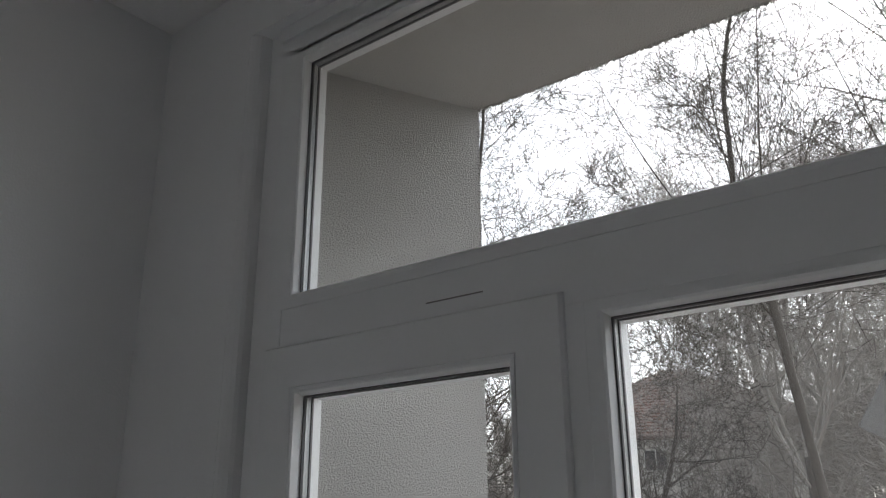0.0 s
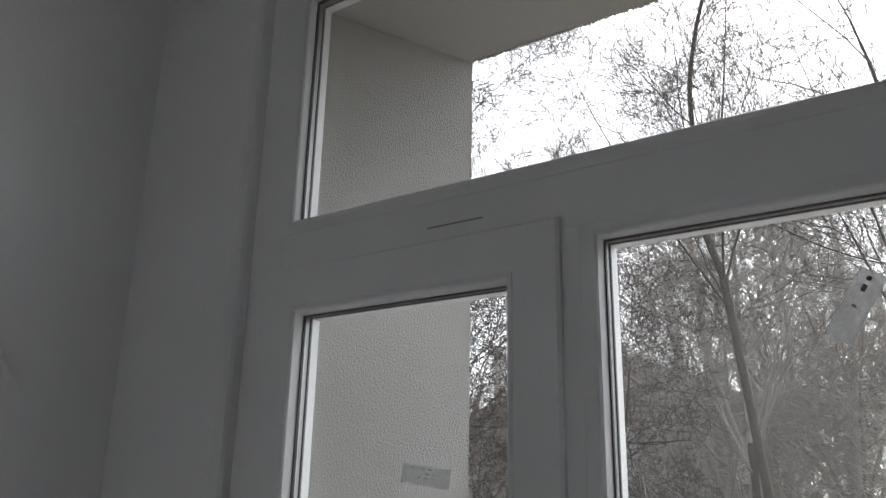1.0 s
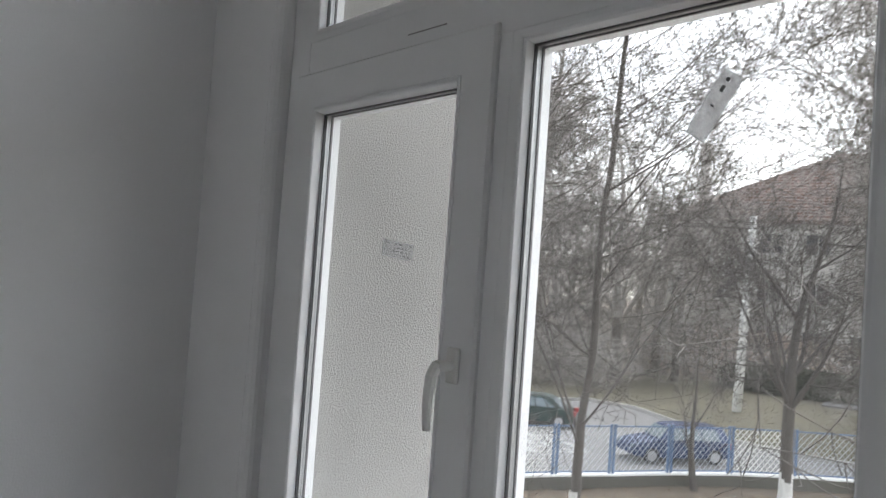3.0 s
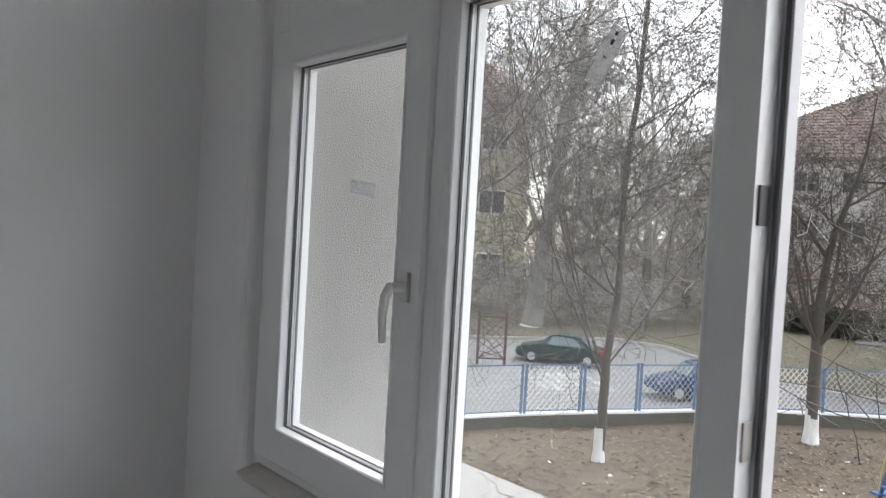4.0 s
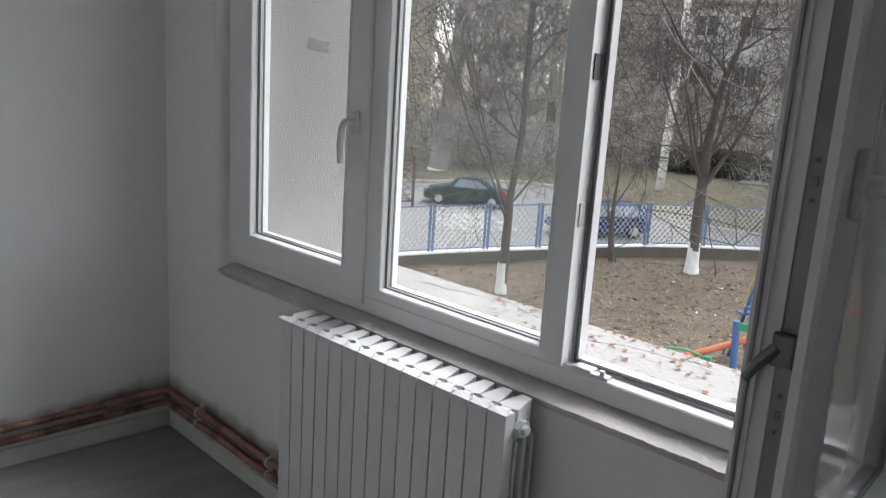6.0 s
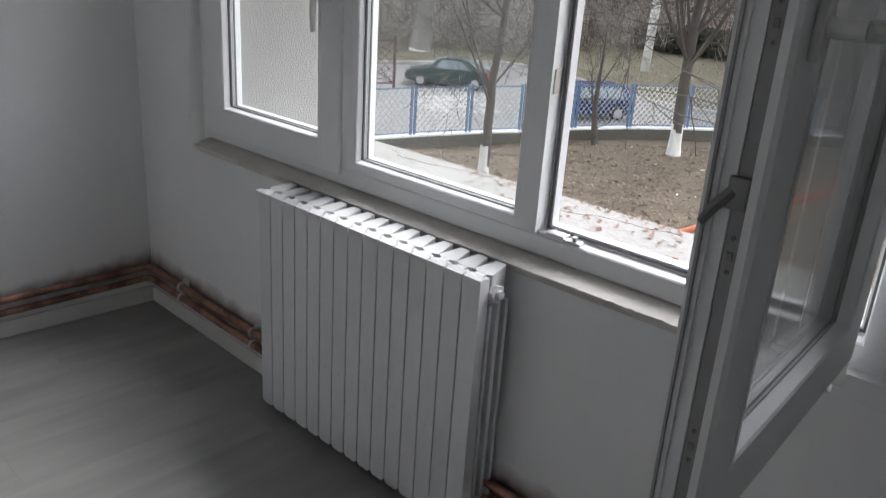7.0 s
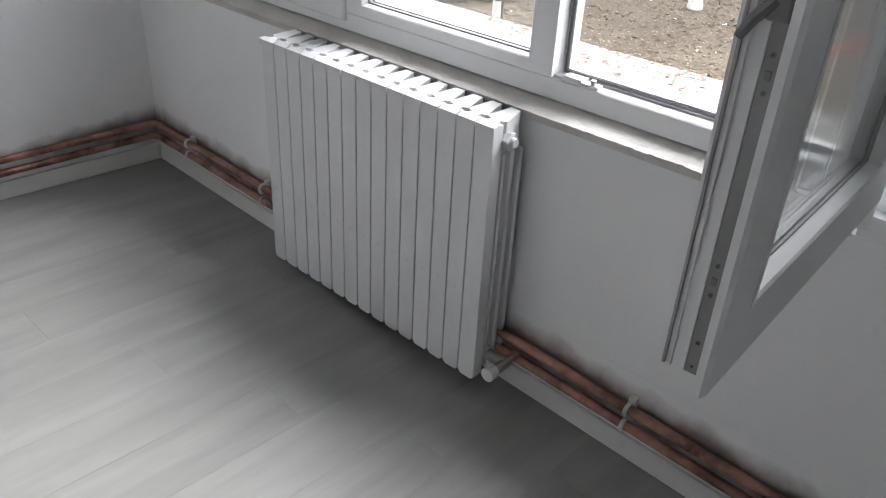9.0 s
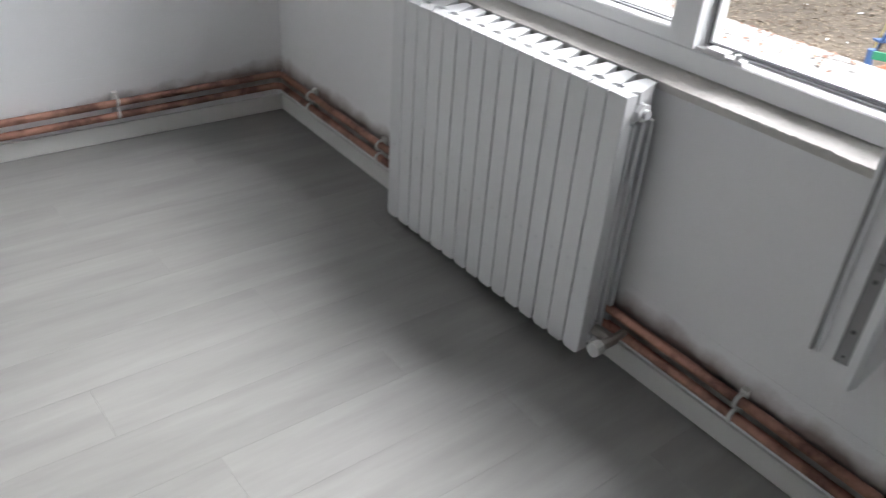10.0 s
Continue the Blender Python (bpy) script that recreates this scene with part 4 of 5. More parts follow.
for i, (az, d) in enumerate(((36.5, 41.0), (45.8, 47.0), (33.8, 47.0))):
    stock.append(tree((*polar(az, d), GZ + 0.2), 15.0, 0.27 + 0.05 * (i % 2), 61 + i, M_BARK_FAR, M_TWIG_FAR_LIT, BARE, levels=4, fork=3.2, dens=0.66, twig=0.010, leaders=6, spread=1.0, wild=1.7))
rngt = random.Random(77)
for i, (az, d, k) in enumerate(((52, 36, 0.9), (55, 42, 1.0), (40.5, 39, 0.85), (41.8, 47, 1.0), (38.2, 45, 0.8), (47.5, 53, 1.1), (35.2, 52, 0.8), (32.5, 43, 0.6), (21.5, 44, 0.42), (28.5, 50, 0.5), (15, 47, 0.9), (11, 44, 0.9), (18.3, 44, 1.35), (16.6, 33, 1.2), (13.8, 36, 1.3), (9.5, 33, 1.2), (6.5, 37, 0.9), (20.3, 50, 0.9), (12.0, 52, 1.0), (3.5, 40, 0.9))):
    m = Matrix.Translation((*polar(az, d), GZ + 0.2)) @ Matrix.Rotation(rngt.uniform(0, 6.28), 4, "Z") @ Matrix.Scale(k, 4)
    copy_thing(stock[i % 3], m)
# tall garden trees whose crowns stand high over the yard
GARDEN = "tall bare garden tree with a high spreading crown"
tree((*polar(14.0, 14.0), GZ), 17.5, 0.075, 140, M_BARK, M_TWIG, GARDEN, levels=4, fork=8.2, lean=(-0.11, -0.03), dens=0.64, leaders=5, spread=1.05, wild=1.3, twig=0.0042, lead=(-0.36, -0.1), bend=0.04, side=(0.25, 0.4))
tree((*polar(15.5, 26.8), GZ), 16.5, 0.13, 141, M_BARK, M_TWIG_FAR_LIT, GARDEN, levels=5, fork=6.4, dens=0.70, leaders=9, spread=1.05, wild=1.3, twig=0.007)
tree((*polar(5.0, 15.0), GZ), 15.5, 0.13, 142, M_BARK, M_TWIG, GARDEN, levels=4, fork=6.0, dens=0.66, leaders=5, spread=1.1, wild=1.3, twig=0.0042, side=(0.25, 0.4))


# ---- shrubs ----
def shrub(name, cx, cy, rx, ry, h, n, mat, seed, label, size=0.09, thin=1.0):
    rng = random.Random(seed)
    v, fc = [], []
    for _ in range(n):
        a, u = rng.uniform(0, 6.283), rng.random() ** 0.4
        z = rng.random() ** 0.8
        k = u * math.sqrt(max(0.05, 1 - (z * 1.6 - 0.7) ** 2 * 0.6)) * (1 + 0.25 * noise.noise((3 * math.cos(a), 3 * math.sin(a), z * 3 + seed)))
        c = Vector((cx + rx * k * math.cos(a), cy + ry * k * math.sin(a), GZ + 0.1 + z * h))
        d = Vector((rng.uniform(-1, 1), rng.uniform(-1, 1), rng.uniform(-0.3, 1))).normalized()
        s = d.orthogonal().normalized() * size * thin * rng.uniform(0.2, 0.45)
        d = d * size * rng.uniform(0.6, 1.4)
        b = len(v)
        v += [c - d, c + s, c + d, c - s]
        fc.append((b, b + 1, b + 2, b + 3))
    me = bpy.data.meshes.new(name)
    me.from_pydata([tuple(q) for q in v], [], fc)
    me.materials.append(mat)
    return tagged(new(name, me), label, "shrub", kind="stuff")


shrub("hedge", *polar(25.6, 42.0), 3.4, 1.2, 1.5, 11000, M_HEDGE, 2, "dark evergreen hedge behind the road", 0.12)
shrub("thicket", *polar(22, 47.5), 9.0, 2.0, 2.6, 3000, M_TWIG_RED, 4, "reddish leafless thicket beside the far house", 0.45, 0.1)
shrub("thicket", *polar(29, 46), 6.0, 2.0, 3.0, 3000, M_TWIG_RED, 5, "reddish leafless thicket beside the far house", 0.45, 0.1)
shrub("thicket", *polar(36, 45), 8.0, 3.0, 3.6, 4500, M_TWIG_FAR_LIT, 6, "brown leafless thicket behind the lawn", 0.6, 0.09)
shrub("thicket", *polar(43.5, 41), 7.0, 3.0, 2.6, 4500, M_TWIG_FAR_LIT, 9, "brown leafless thicket behind the lawn", 0.55, 0.09)
shrub("thicket", *polar(15.5, 30), 5.0, 2.0, 8.5, 5200, M_TWIG_FAR_LIT, 15, "tall grey-brown leafless thicket at the garden edge", 0.5, 0.07)
shrub("thicket", *polar(8.0, 28), 5.0, 2.0, 8.0, 5200, M_TWIG_FAR_LIT, 16, "tall grey-brown leafless thicket at the garden edge", 0.5, 0.07)
shrub("thicket", *polar(36, 60), 14.0, 2.5, 7.0, 5000, M_TWIG_FAR_LIT, 12, "far leafless wood between the houses", 1.0, 0.09)


# ---- houses ----
def house(cx, cy, wx, wy, wall_h, roof_h, ridge, z0, wall, label, rot, storeys, chimneys, wins):
    e = empty("house", (cx, cy, z0))
    e.rotation_euler = (0, 0, radians(rot))
    tagged(e, label, "house")
    part("wall", boxm(-wx / 2, wx / 2, -wy / 2, wy / 2, -2.5, wall_h), wall, e)
    o = 0.6
    bm = bmesh.new()
    ev = [(-wx / 2 - o, -wy / 2 - o), (wx / 2 + o, -wy / 2 - o), (wx / 2 + o, wy / 2 + o), (-wx / 2 - o, wy / 2 + o)]
    lo = [bm.verts.new((*q, wall_h - 0.15)) for q in ev]
    hi = [bm.verts.new((*q, wall_h + 0.05)) for q in ev]
    t = [bm.verts.new((-ridge, 0, wall_h + roof_h)), bm.verts.new((ridge, 0, wall_h + roof_h))]
    for k in range(4):
        bm.faces.new((lo[k], lo[(k + 1) % 4], hi[(k + 1) % 4], hi[k]))
    bm.faces.new((hi[0], hi[1], t[1], t[0]))
    bm.faces.new((hi[2], hi[3], t[0], t[1]))
    bm.faces.new((hi[1], hi[2], t[1]))
    bm.faces.new((hi[3], hi[0], t[0]))
    bm.faces.new(lo[::-1])
    bmesh.ops.recalc_face_normals(bm, faces=bm.faces)
    roof = part("roof", bm, M_TILE, e, "weathered red-brown tiled hip roof")
    bm = bmesh.new()
    n = 22
    for i in range(1, n):
        u = i / n
        z = wall_h + 0.05 + (roof_h - 0.05) * u + 0.02
        y = -(wy / 2 + o) * (1 - u)
        x0 = (wx / 2 + o) * (1 - u) + ridge * u
        tube(bm, [(-x0, y, z), (x0, y, z)], 0.045, 4)
        tube(bm, [(x0, y, z), (x0, -y, z)], 0.045, 4)
    tube(bm, [(-ridge, 0, wall_h + roof_h + 0.03), (ridge, 0, wall_h + roof_h + 0.03)], 0.13, 6)
    part("tile_course", bm, M_TILE_DARK, roof)
    for cxx, cyy in chimneys:
        bm = bmesh.new()
        box(bm, cxx - 0.28, cxx + 0.28, cyy - 0.28, cyy + 0.28, wall_h + 0.3, wall_h + roof_h + 0.3)
        box(bm, cxx - 0.36, cxx + 0.36, cyy - 0.36, cyy + 0.36, wall_h + roof_h + 0.3, wall_h + roof_h + 0.45)
        part("chimney", bm, M_HOUSEW, roof)
    nwin = max(1, int(wx // wins))
    for s in range(storeys):
        z = 0.9 + s * wall_h / storeys
        for i in range(nwin):
            x = -wx / 2 + wx * (i + 0.5) / nwin
            y = -wy / 2
            wv = part("window", ringm((x - 0.75, x + 0.75, z, z + 1.35), [(0, y - 0.06), (0.09, y - 0.06), (0.09, y - 0.004), (0, y - 0.004)]), M_CAP, e)
            part("mullion", boxm(x - 0.04, x + 0.04, y - 0.05, y - 0.004, z + 0.09, z + 1.26), M_CAP, wv)
            part("pane", boxm(x - 0.66, x - 0.04, y - 0.03, y - 0.004, z + 0.09, z + 1.26), M_WINDARK, wv)
            part("pane", boxm(x + 0.04, x + 0.66, y - 0.03, y - 0.004, z + 0.09, z + 1.26), M_WINDARK, wv)
    return e


house(*polar(22.4, 58.5), 21.0, 10, 8.9, 4.9, 1.0, GZ + 0.8, M_HOUSEW, "white house with a red-brown tiled hip roof", 20, 3, ((-8.6, -2.6), (6.5, 0.5)), 2.6)
house(*polar(53.6, 50), 15, 10, 10.4, 4.4, 2.6, GZ + 0.8, M_HOUSEY, "yellow house with a red tiled roof behind trees", 44, 3, ((1.5, -1.0),), 3.2)
house(*polar(15.0, 62), 9, 8, 4.2, 2.4, 1.6, GZ + 0.6, M_HOUSEW, "low white house behind the side road", 10, 1, (), 3.0)
foot, head_ = polar(28.6, 34.5), polar(28.2, 34.5)
pl = part("utility_pole", tubem([(*foot, GZ), (*(foot * 0.5 + head_ * 0.5), GZ + 4), (*head_, GZ + 8.0)], [0.19, 0.17, 0.14], 12), M_POLE, None, smooth=True)
tagged(pl, "pale concrete utility pole beside the road", "pole")


# ---- cars ----
def car(name, at, rot, paint, label, length=4.2, wd=1.68, ht=1.42, estate=False, lift=0.0):
    e = empty(name, (*at, GZ + 0.075 + lift))
    e.rotation_euler = (0, 0, radians(rot))
    e.scale = (0.98, 0.98, 0.98)
    tagged(e, label, "car")
    L, H = length, ht
    body = [(-L / 2, 0.32), (-L / 2 + 0.05, 0.62), (-L / 2 + 0.25, 0.86), (L / 2 - 1.25, 0.93), (L / 2 - 0.25, 0.76), (L / 2, 0.62), (L / 2, 0.30), (L / 2 - 0.5, 0.22), (-L / 2 + 0.4, 0.22)]
    bm = bmesh.new()
    vs = prism(bm, body, "y", -wd / 2, wd / 2)
    bmesh.ops.bevel(bm, geom=[ed for ed in bm.edges], offset=0.06, segments=2, affect="EDGES")
    b = part("body", bm, paint, e, smooth=False)
    if estate:
        cab = [(-L / 2 + 0.08, 0.84), (-L / 2 + 0.35, H - 0.04), (-L / 2 + 0.7, H), (0.15, H), (0.55, H - 0.06), (L / 2 - 1.15, 0.9)]
    else:
        cab = [(-L / 2 + 0.55, 0.85), (-L / 2 + 1.25, H - 0.05), (-L / 2 + 1.6, H), (0.15, H), (0.5, H - 0.06), (L / 2 - 1.15, 0.9)]
    bm = bmesh.new()
    vs = prism(bm, cab, "y", -wd / 2 + 0.05, wd / 2 - 0.05)
    for v in vs:
        if v.co.z > 1.1:
            v.co.y *= 0.80
    bmesh.ops.bevel(bm, geom=[ed for ed in bm.edges], offset=0.05, segments=2, affect="EDGES")
    part("cabin", bm, paint, e)
    # side windows and screens, slightly proud of the cabin
    for s in (-1, 1):
        bm = bmesh.new()
        lo, hi = 0.93, H - 0.10
        xs_ = [cab[0][0] + 0.42, cab[1][0] + 0.32, cab[4][0] - 0.1, cab[5][0] - 0.35]
        yl, yh = s * (wd / 2 - 0.055), s * ((wd / 2 - 0.05) * 0.80 + 0.03)
        cuts = [0.0, 0.36, 0.70, 1.0] if estate else [0.0, 0.5, 1.0]
        for a, c in zip(cuts, cuts[1:]):
            a2, c2 = a + 0.015, c - 0.015
            q = [(xs_[0] + (xs_[3] - xs_[0]) * a2, yl, lo), (xs_[0] + (xs_[3] - xs_[0]) * c2, yl, lo), (xs_[1] + (xs_[2] - xs_[1]) * c2, yh, hi), (xs_[1] + (xs_[2] - xs_[1]) * a2, yh, hi)]
            f1 = [bm.verts.new((p_[0], p_[1] + s * 0.012, p_[2])) for p_ in q]
            f2 = [bm.verts.new((p_[0], p_[1] - s * 0.03, p_[2])) for p_ in q]
            bm.faces.new(f1)
            for k in range(4):
                bm.faces.new((f1[k], f1[(k + 1) % 4], f2[(k + 1) % 4], f2[k]))
        bmesh.ops.recalc_face_normals(bm, faces=bm.faces)
        part("side_window", bm, M_CARGLASS, e)
    for nm, (pa, pb), dx in (("windscreen", (cab[5], cab[4]), 0.03), ("rear_window", (cab[0], cab[1]), -0.03)):
        bm = bmesh.new()
        u0, u1 = 0.12, 0.92
        xa, za = pa[0] + (pb[0] - pa[0]) * u0 + dx, pa[1] + (pb[1] - pa[1]) * u0 + 0.02
        xb, zb = pa[0] + (pb[0] - pa[0]) * u1 + dx, pa[1] + (pb[1] - pa[1]) * u1 + 0.02
        ya, yb = wd / 2 - 0.16, (wd / 2) * 0.80 - 0.10
        f1 = [bm.verts.new(q) for q in ((xa, -ya, za), (xa, ya, za), (xb, yb, zb), (xb, -yb, zb))]
        f2 = [bm.verts.new((q.co.x - dx * 1.8, q.co.y, q.co.z - 0.03)) for q in f1]
        bm.faces.new(f1)
        for k in range(4):
            bm.faces.new((f1[k], f1[(k + 1) % 4], f2[(k + 1) % 4], f2[k]))
        bmesh.ops.recalc_face_normals(bm, faces=bm.faces)
        part(nm, bm, M_CARGLASS, e)
    for x in (-L / 2 + 0.78, L / 2 - 0.8):
        for s in (-1, 1):
            bm = bmesh.new()
            cyl(bm, (x, s * (wd / 2 - 0.17), 0.30), (x, s * (wd / 2 + 0.012), 0.30), 0.305, 20)
            wv = part("wheel", bm, M_TYRE, e)
            bm = bmesh.new()
            cyl(bm, (x, s * (wd / 2 + 0.0), 0.30), (x, s * (wd / 2 + 0.022), 0.30), 0.20, 16)
            part("rim", bm, M_RIM, wv)
    for s in (-1, 1):
        part("tail_lamp", boxm(-L / 2 - 0.01, -L / 2 + 0.2, s * (wd / 2 - 0.13) - 0.09, s * (wd / 2 - 0.13) + 0.12, 0.62, 0.84, 0.02), M_RED, e)
        part("headlamp", boxm(L / 2 - 0.25, L / 2 - 0.02, s * (wd / 2 - 0.25) - 0.12, s * (wd / 2 - 0.25) + 0.12, 0.58, 0.72, 0.02), M_CARGLASS, e)
    return e


car("car", polar(42.0, 27.6), 214, M_GREENCAR, "dark green saloon car parked across the road", length=4.3)
car("car", (-9.75, 18.55), 240, M_BLUECAR, "dark blue estate car parked behind the fence", length=4.3, estate=True, ht=1.46)
car("car", polar(18.9, 41.5), 165, M_WHITECAR, "white car parked farther away", length=4.2, estate=True, lift=0.36)

# ---- playground ----
sw = empty("seesaw", (*polar(22.2, 12.4), GZ))
sw.rotation_euler = (0, 0, radians(20))
tagged(sw, "orange and blue steel seesaw on the bare soil", "seesaw")
part("support_post", tubem([(0.03, 0, -0.05), (-0.03, 0, 1.14)], 0.055, 12), M_BLUE2, sw)
part("beam", tubem([(-1.0, 0.06, 0.27), (0.02, 0.06, 0.80), (1.6, 0.06, 1.62)], 0.052, 12), M_ORANGE, sw, "faded orange tubular beam")
part("cross_board", boxm(0.0, 0.55, -0.05, -0.01, 1.02, 1.13, 0.006), M_GREEN, sw)
for x in (-0.45, -0.16, 0.12, 0.4):
    part("grip", tubem([(x, 0.06, 0.27 + 0.52 * (x + 1.0) - 0.05), (x, 0.06, 0.27 + 0.52 * (x + 1.0) - 0.14)], 0.018, 8), M_RUST, sw)

br = empty("play_barrier", (*polar(26.2, 12.2), GZ))
br.rotation_euler = (0, 0, radians(18))
br.scale = (1.0, 1.0, 1.2)
tagged(br, "green painted low play barrier with curved rails", "barrier")
for x in (-0.49, 0.49):
    part("post", boxm(x - 0.05, x + 0.05, -0.05, 0.05, -0.05, 0.50, 0.008), M_GREEN, br)
part("board", boxm(-0.44, 0.44, -0.025, 0.025, 0.24, 0.41, 0.006), M_GREEN, br)
part("rail", tubem([(-0.44, 0, 0.13), (0.44, 0, 0.13)], 0.014, 8), M_GREEN, br)


def arc(pts):
    out = []
    n = len(pts)
    for i in range(n - 1):
        p0, p1, p2, p3 = (Vector(pts[max(i - 1, 0)]), Vector(pts[i]), Vector(pts[i + 1]), Vector(pts[min(i + 2, n - 1)]))
        for k in range(6):
            t = k / 6
            out.append(0.5 * (2 * p1 + (p2 - p0) * t + (2 * p0 - 5 * p1 + 4 * p2 - p3) * t * t + (3 * p1 - p0 - 3 * p2 + p3) * t ** 3))
    return out + [Vector(pts[-1])]


part("curved_rail", tubem(arc([(-0.87, 0.1, 0.13), (-0.70, 0.1, 0.27), (-0.5, 0.02, 0.30)]), 0.016, 8), M_GREEN2, br)
part("curved_rail", tubem(arc([(-0.4, 0.08, 0.40), (-0.25, 0.1, 0.47), (0.15, 0.1, 0.50), (0.5, 0.06, 0.43), (0.70, 0.04, 0.29), (0.62, 0.02, 0.12), (0.45, 0.02, 0.13)]), 0.016, 8), M_GREEN2, br)

cl = empty("climbing_frame", (*polar(21.2, 13.8), GZ))
cl.rotation_euler = (0, 0, radians(-30))
cl.scale = (0.92, 0.92, 0.92)
tagged(cl, "blue tubular climbing arch with a slatted platform", "climbing frame")
for y in (0.0, 0.75):
    part("arch", tubem(arc([(-0.62, y, -0.05), (-0.30, y, 0.95), (-0.12, y, 1.48), (0.05, y, 1.58), (0.20, y, 1.40), (0.36, y, 0.8), (0.52, y, -0.05)]), 0.032, 10), M_BLUE2, cl)
for x, z in ((-0.33, 0.92), (-0.1, 1.08), (0.1, 1.0), (0.3, 0.92)):
    part("platform_bar", boxm(x - 0.09, x + 0.09, -0.1, 0.85, z, z + 0.03), M_BLUE2, cl)
part("chain", tubem([(-0.25, -0.02, 0.95), (-0.42, -0.02, 0.45), (-0.55, -0.02, 0.0)], 0.018, 6), M_DARK, cl)
for y, dx in ((0.02, 0.0), (0.72, 0.12)):
    part("yellow_hoop", tubem(arc([(-0.62 + dx, y, 0.1), (-0.40 + dx, y, 1.05), (-0.22 + dx, y, 1.72), (-0.12 + dx, y, 1.80), (-0.02 + dx, y, 1.70), (0.05 + dx, y, 1.5)]), 0.012, 6), M_YELLOW, cl)


# ---- leaf litter, debris ----
def scatter(name, n, place, size, mat, seed, label, flat=0.35):
    rng = random.Random(seed)
    v, fc = [], []
    for _ in range(n):
        x, y, z = place(rng)
        s = size * rng.uniform(0.5, 1.5)
        a = rng.uniform(0, 6.283)
        t = Vector((math.cos(a), math.sin(a), rng.uniform(-flat, flat))) * s
        u = Vector((-math.sin(a), math.cos(a), rng.uniform(-flat, flat))) * s * rng.uniform(0.35, 0.8)
        c = Vector((x, y, z + 0.35 * s))
        b = len(v)
        v += [c - t, c + u + Vector((0, 0, 0.2 * s)), c + t, c - u]
        fc += [(b, b + 1, b + 2), (b, b + 2, b + 3)]
    me = bpy.data.meshes.new(name)
    me.from_pydata([tuple(q) for q in v], [], fc)
    me.materials.append(mat)
    return tagged(new(name, me), label, "litter", kind="stuff")


def on_soil(rng):
    while True:
        az, d = rng.uniform(0, 56), 24 * rng.random() ** 0.6
        k = 16.2 + 0.158 * (62 - az)
        if 5 < d < k - 0.4:
            q = polar(az, d)
            return q.x, q.y, gh(q.x, q.y)


def on_lawn(rng):
    az = rng.uniform(8, 60)
    k = max(i for i in range(len(EDGE)) if EDGE[i][0] >= az)
    (a0, d0), (a1, d1) = EDGE[k], EDGE[k + 1]
    u = 14.0 * rng.random() ** 1.4
    q = polar(az, d0 + (d1 - d0) * (a0 - az) / (a0 - a1) + 0.4 + u)
    return q.x, q.y, GZ + 0.16 + 0.0131 * u


scatter("dry_grass", 16000, on_lawn, 0.020, M_GRASS, 21, "tufts of dry winter grass on the lawn", 1.4)
scatter("dead_stalks", 2500, on_lawn, 0.030, M_TWIG_FAR_LIT, 22, "grey dead stalks standing on the lawn", 1.8)
scatter("leaf_litter", 1500, on_lawn, 0.035, M_LITTER, 23, "dry pale leaves scattered on the lawn")
scatter("leaf_litter", 22000, on_soil, 0.030, M_LITTER, 3, "dry pale leaves scattered on the soil")
scatter("leaf_litter", 8000, on_soil, 0.045, M_LITTER_DARK, 4, "brown rotting leaves scattered on the soil")
scatter("paper_scraps", 70, on_soil, 0.06, M_CAP, 14, "small white scraps lying on the soil")
# the yard was set out at 1 : 1.44 about the room; bring it to full size
FULL = Matrix.Translation((3.1, -1.55, 1.5)) @ Matrix.Scale(1.44, 4) @ Matrix.Translation((-3.1, 1.55, -1.5))
for o in [q for q in scene.objects if q not in indoors and q.parent is None]:
    if o.get("category") == "car":
        o.location = FULL @ o.location
    else:
        o.matrix_basis = FULL @ o.matrix_basis

scatter("ledge_leaves", 300, lambda r: (0.75 + 2.1 * r.random() ** 0.6, DEP - 0.01 - 0.36 * r.random() ** 2.2, 0.7105), 0.010, M_LEAF, 5, "small red-brown leaves lying on the ledge", 0.15)
scatter("sill_crumbs", 130, lambda r: (r.uniform(0.5, 2.4), -0.020 + 0.01 * r.random(), 0.7585), 0.0028, M_SILL, 6, "plaster crumbs on the sill edge", 0.5)
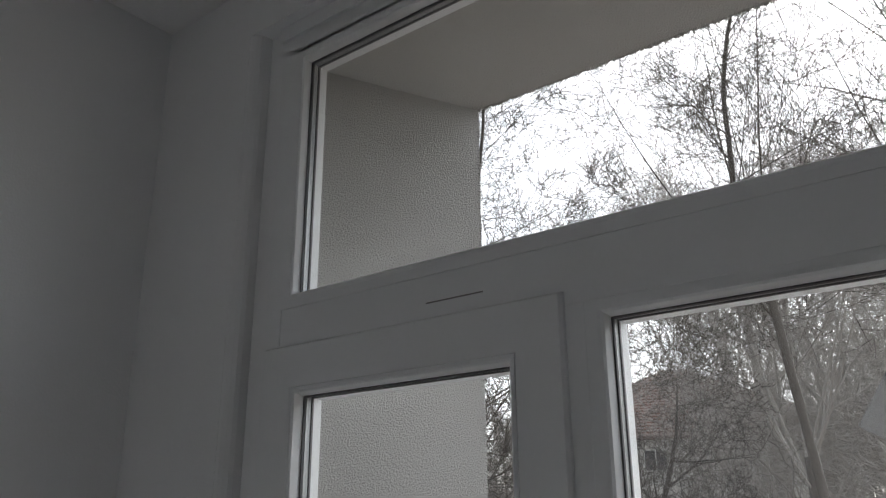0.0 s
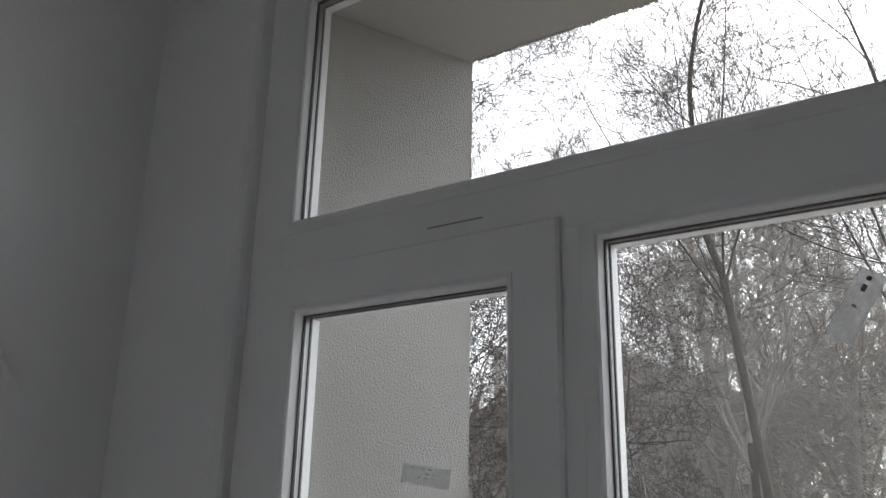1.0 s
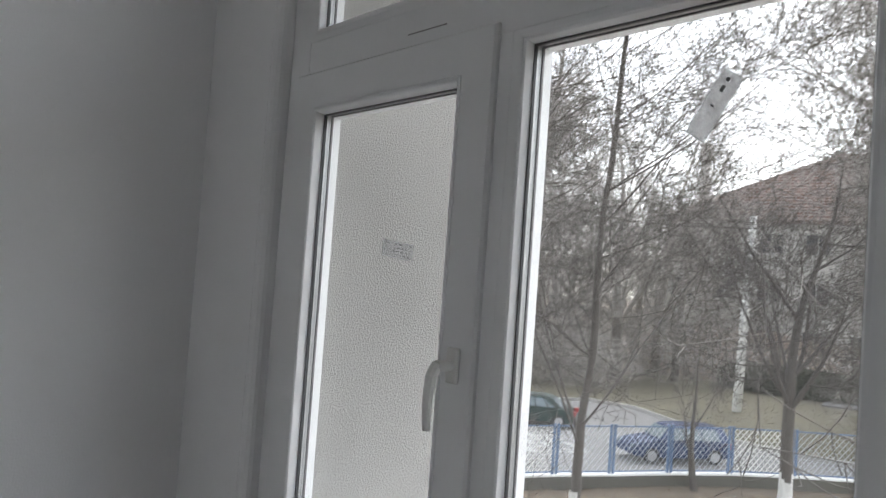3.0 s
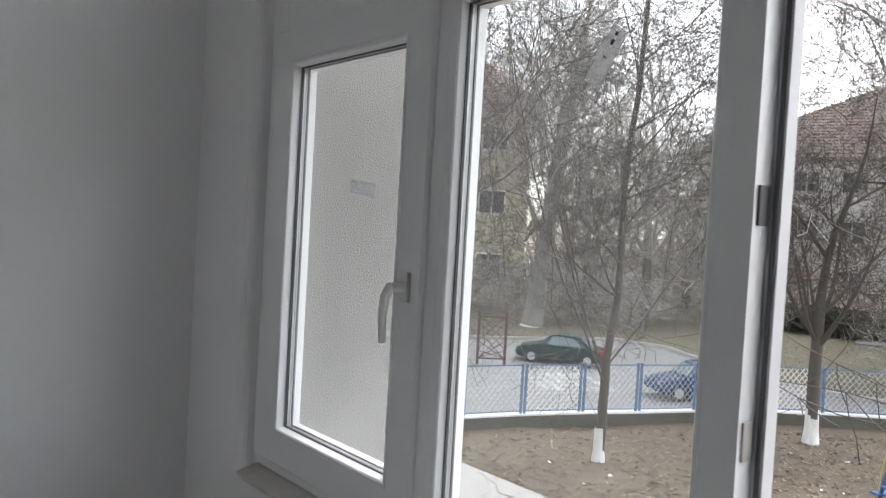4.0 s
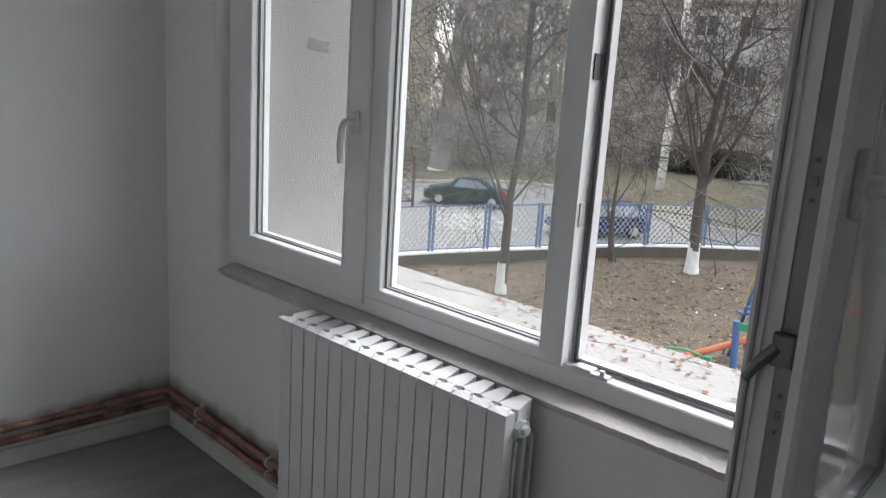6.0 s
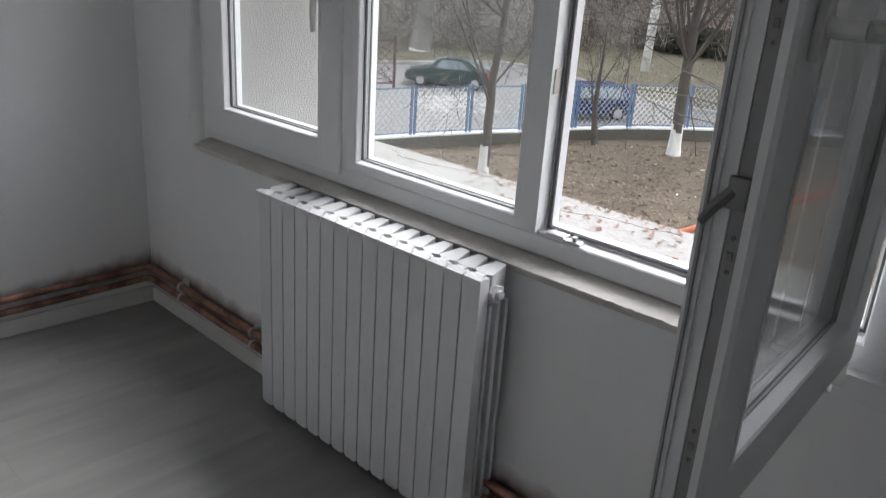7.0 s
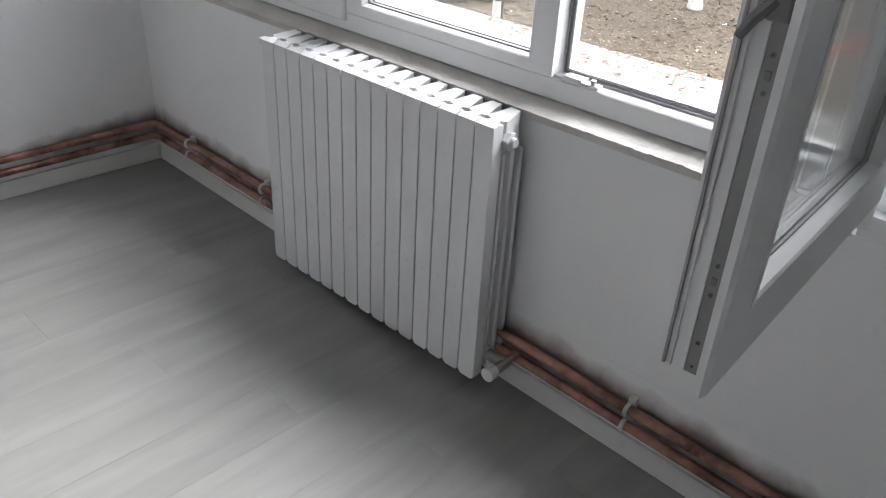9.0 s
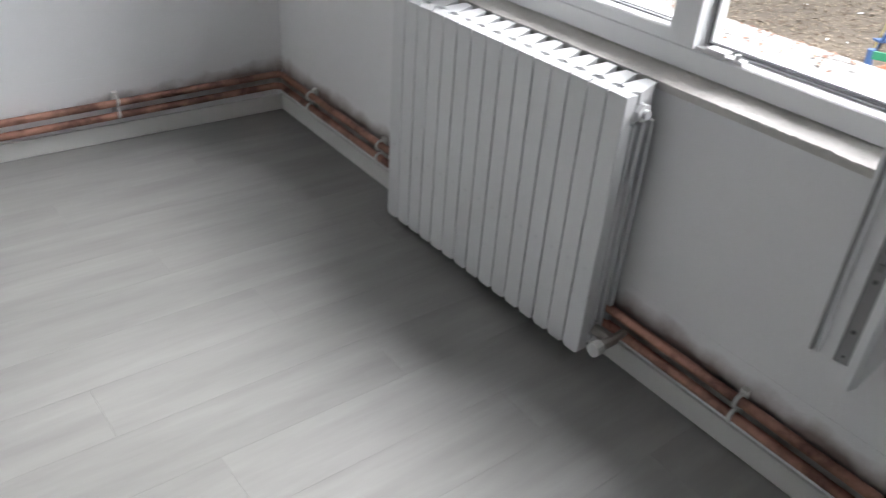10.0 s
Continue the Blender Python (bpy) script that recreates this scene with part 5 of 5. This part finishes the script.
# cracks in the ledge
for k, (xa, xb, yy) in enumerate(((0.9, 1.35, 0.62), (1.25, 1.7, 0.70), (1.6, 2.1, 0.58), (0.7, 1.0, 0.72))):
    rng = random.Random(k)
    pts = [(xa + (xb - xa) * i / 9, yy + 0.012 * i * (-1) ** k + rng.uniform(-0.02, 0.02), 0.7098) for i in range(10)]
    ob = part("crack", tubem(pts, 0.0013, 4), M_WALLLOW, ledge)

# hanging strip on the wall beside the open casement
bm = bmesh.new()
prism(bm, [(2.796, 0.84), (2.800, 0.84), (2.801, 0.750), (2.776, 0.747)], "y", -0.010, -0.006)
tg = part("plastic_strip", bm, M_CLIP)
tagged(tg, "white plastic strip hanging under the window frame", "strip")


# ---- floor planks ----
PW, PL = 0.192, 1.285
bm = bmesh.new()
vs = [bm.verts.new(q) for q in ((0.0002, 0.0002, -0.0055), (PW - 0.0002, 0.0002, -0.0055), (PW - 0.0002, PL - 0.0002, -0.0055), (0.0002, PL - 0.0002, -0.0055),
      (0.0003, 0.0003, 0.0), (PW - 0.0003, 0.0003, 0.0), (PW - 0.0003, PL - 0.0003, 0.0), (0.0003, PL - 0.0003, 0.0))]
for q in ((4, 5, 6, 7), (0, 1, 5, 4), (1, 2, 6, 5), (2, 3, 7, 6), (3, 0, 4, 7)):
    bm.faces.new([vs[k] for k in q])
first = None
cols = int(RX / PW)
for i in range(cols):
    off = (0.43 * i) % 1.0 * PL
    starts = []
    y = -off
    while y > RY + 0.05:
        starts.append(y - PL if y - PL > RY else None)
        y -= PL
    for st in starts:
        if st is None:
            continue
        if first is None:
            first = part("plank", bm, M_FLOOR, f)
            o = first
        else:
            o = new("plank", first.data)
            o.parent = f
        o.location = (0.013 + i * PW, st, 0)
    # cut pieces at both ends
    for a, b in ((-off, 0.0), (RY, starts[-1] if starts[-1] is not None else -off - PL * (len(starts) - 1))):
        if b - a > 0.03:
            bq = boxm(0.0002, PW - 0.0002, a + 0.0002, b - 0.0002, -0.0055, 0.0)
            o = part("plank", bq, M_FLOOR, f)
            o.location = (0.013 + i * PW, 0, 0)
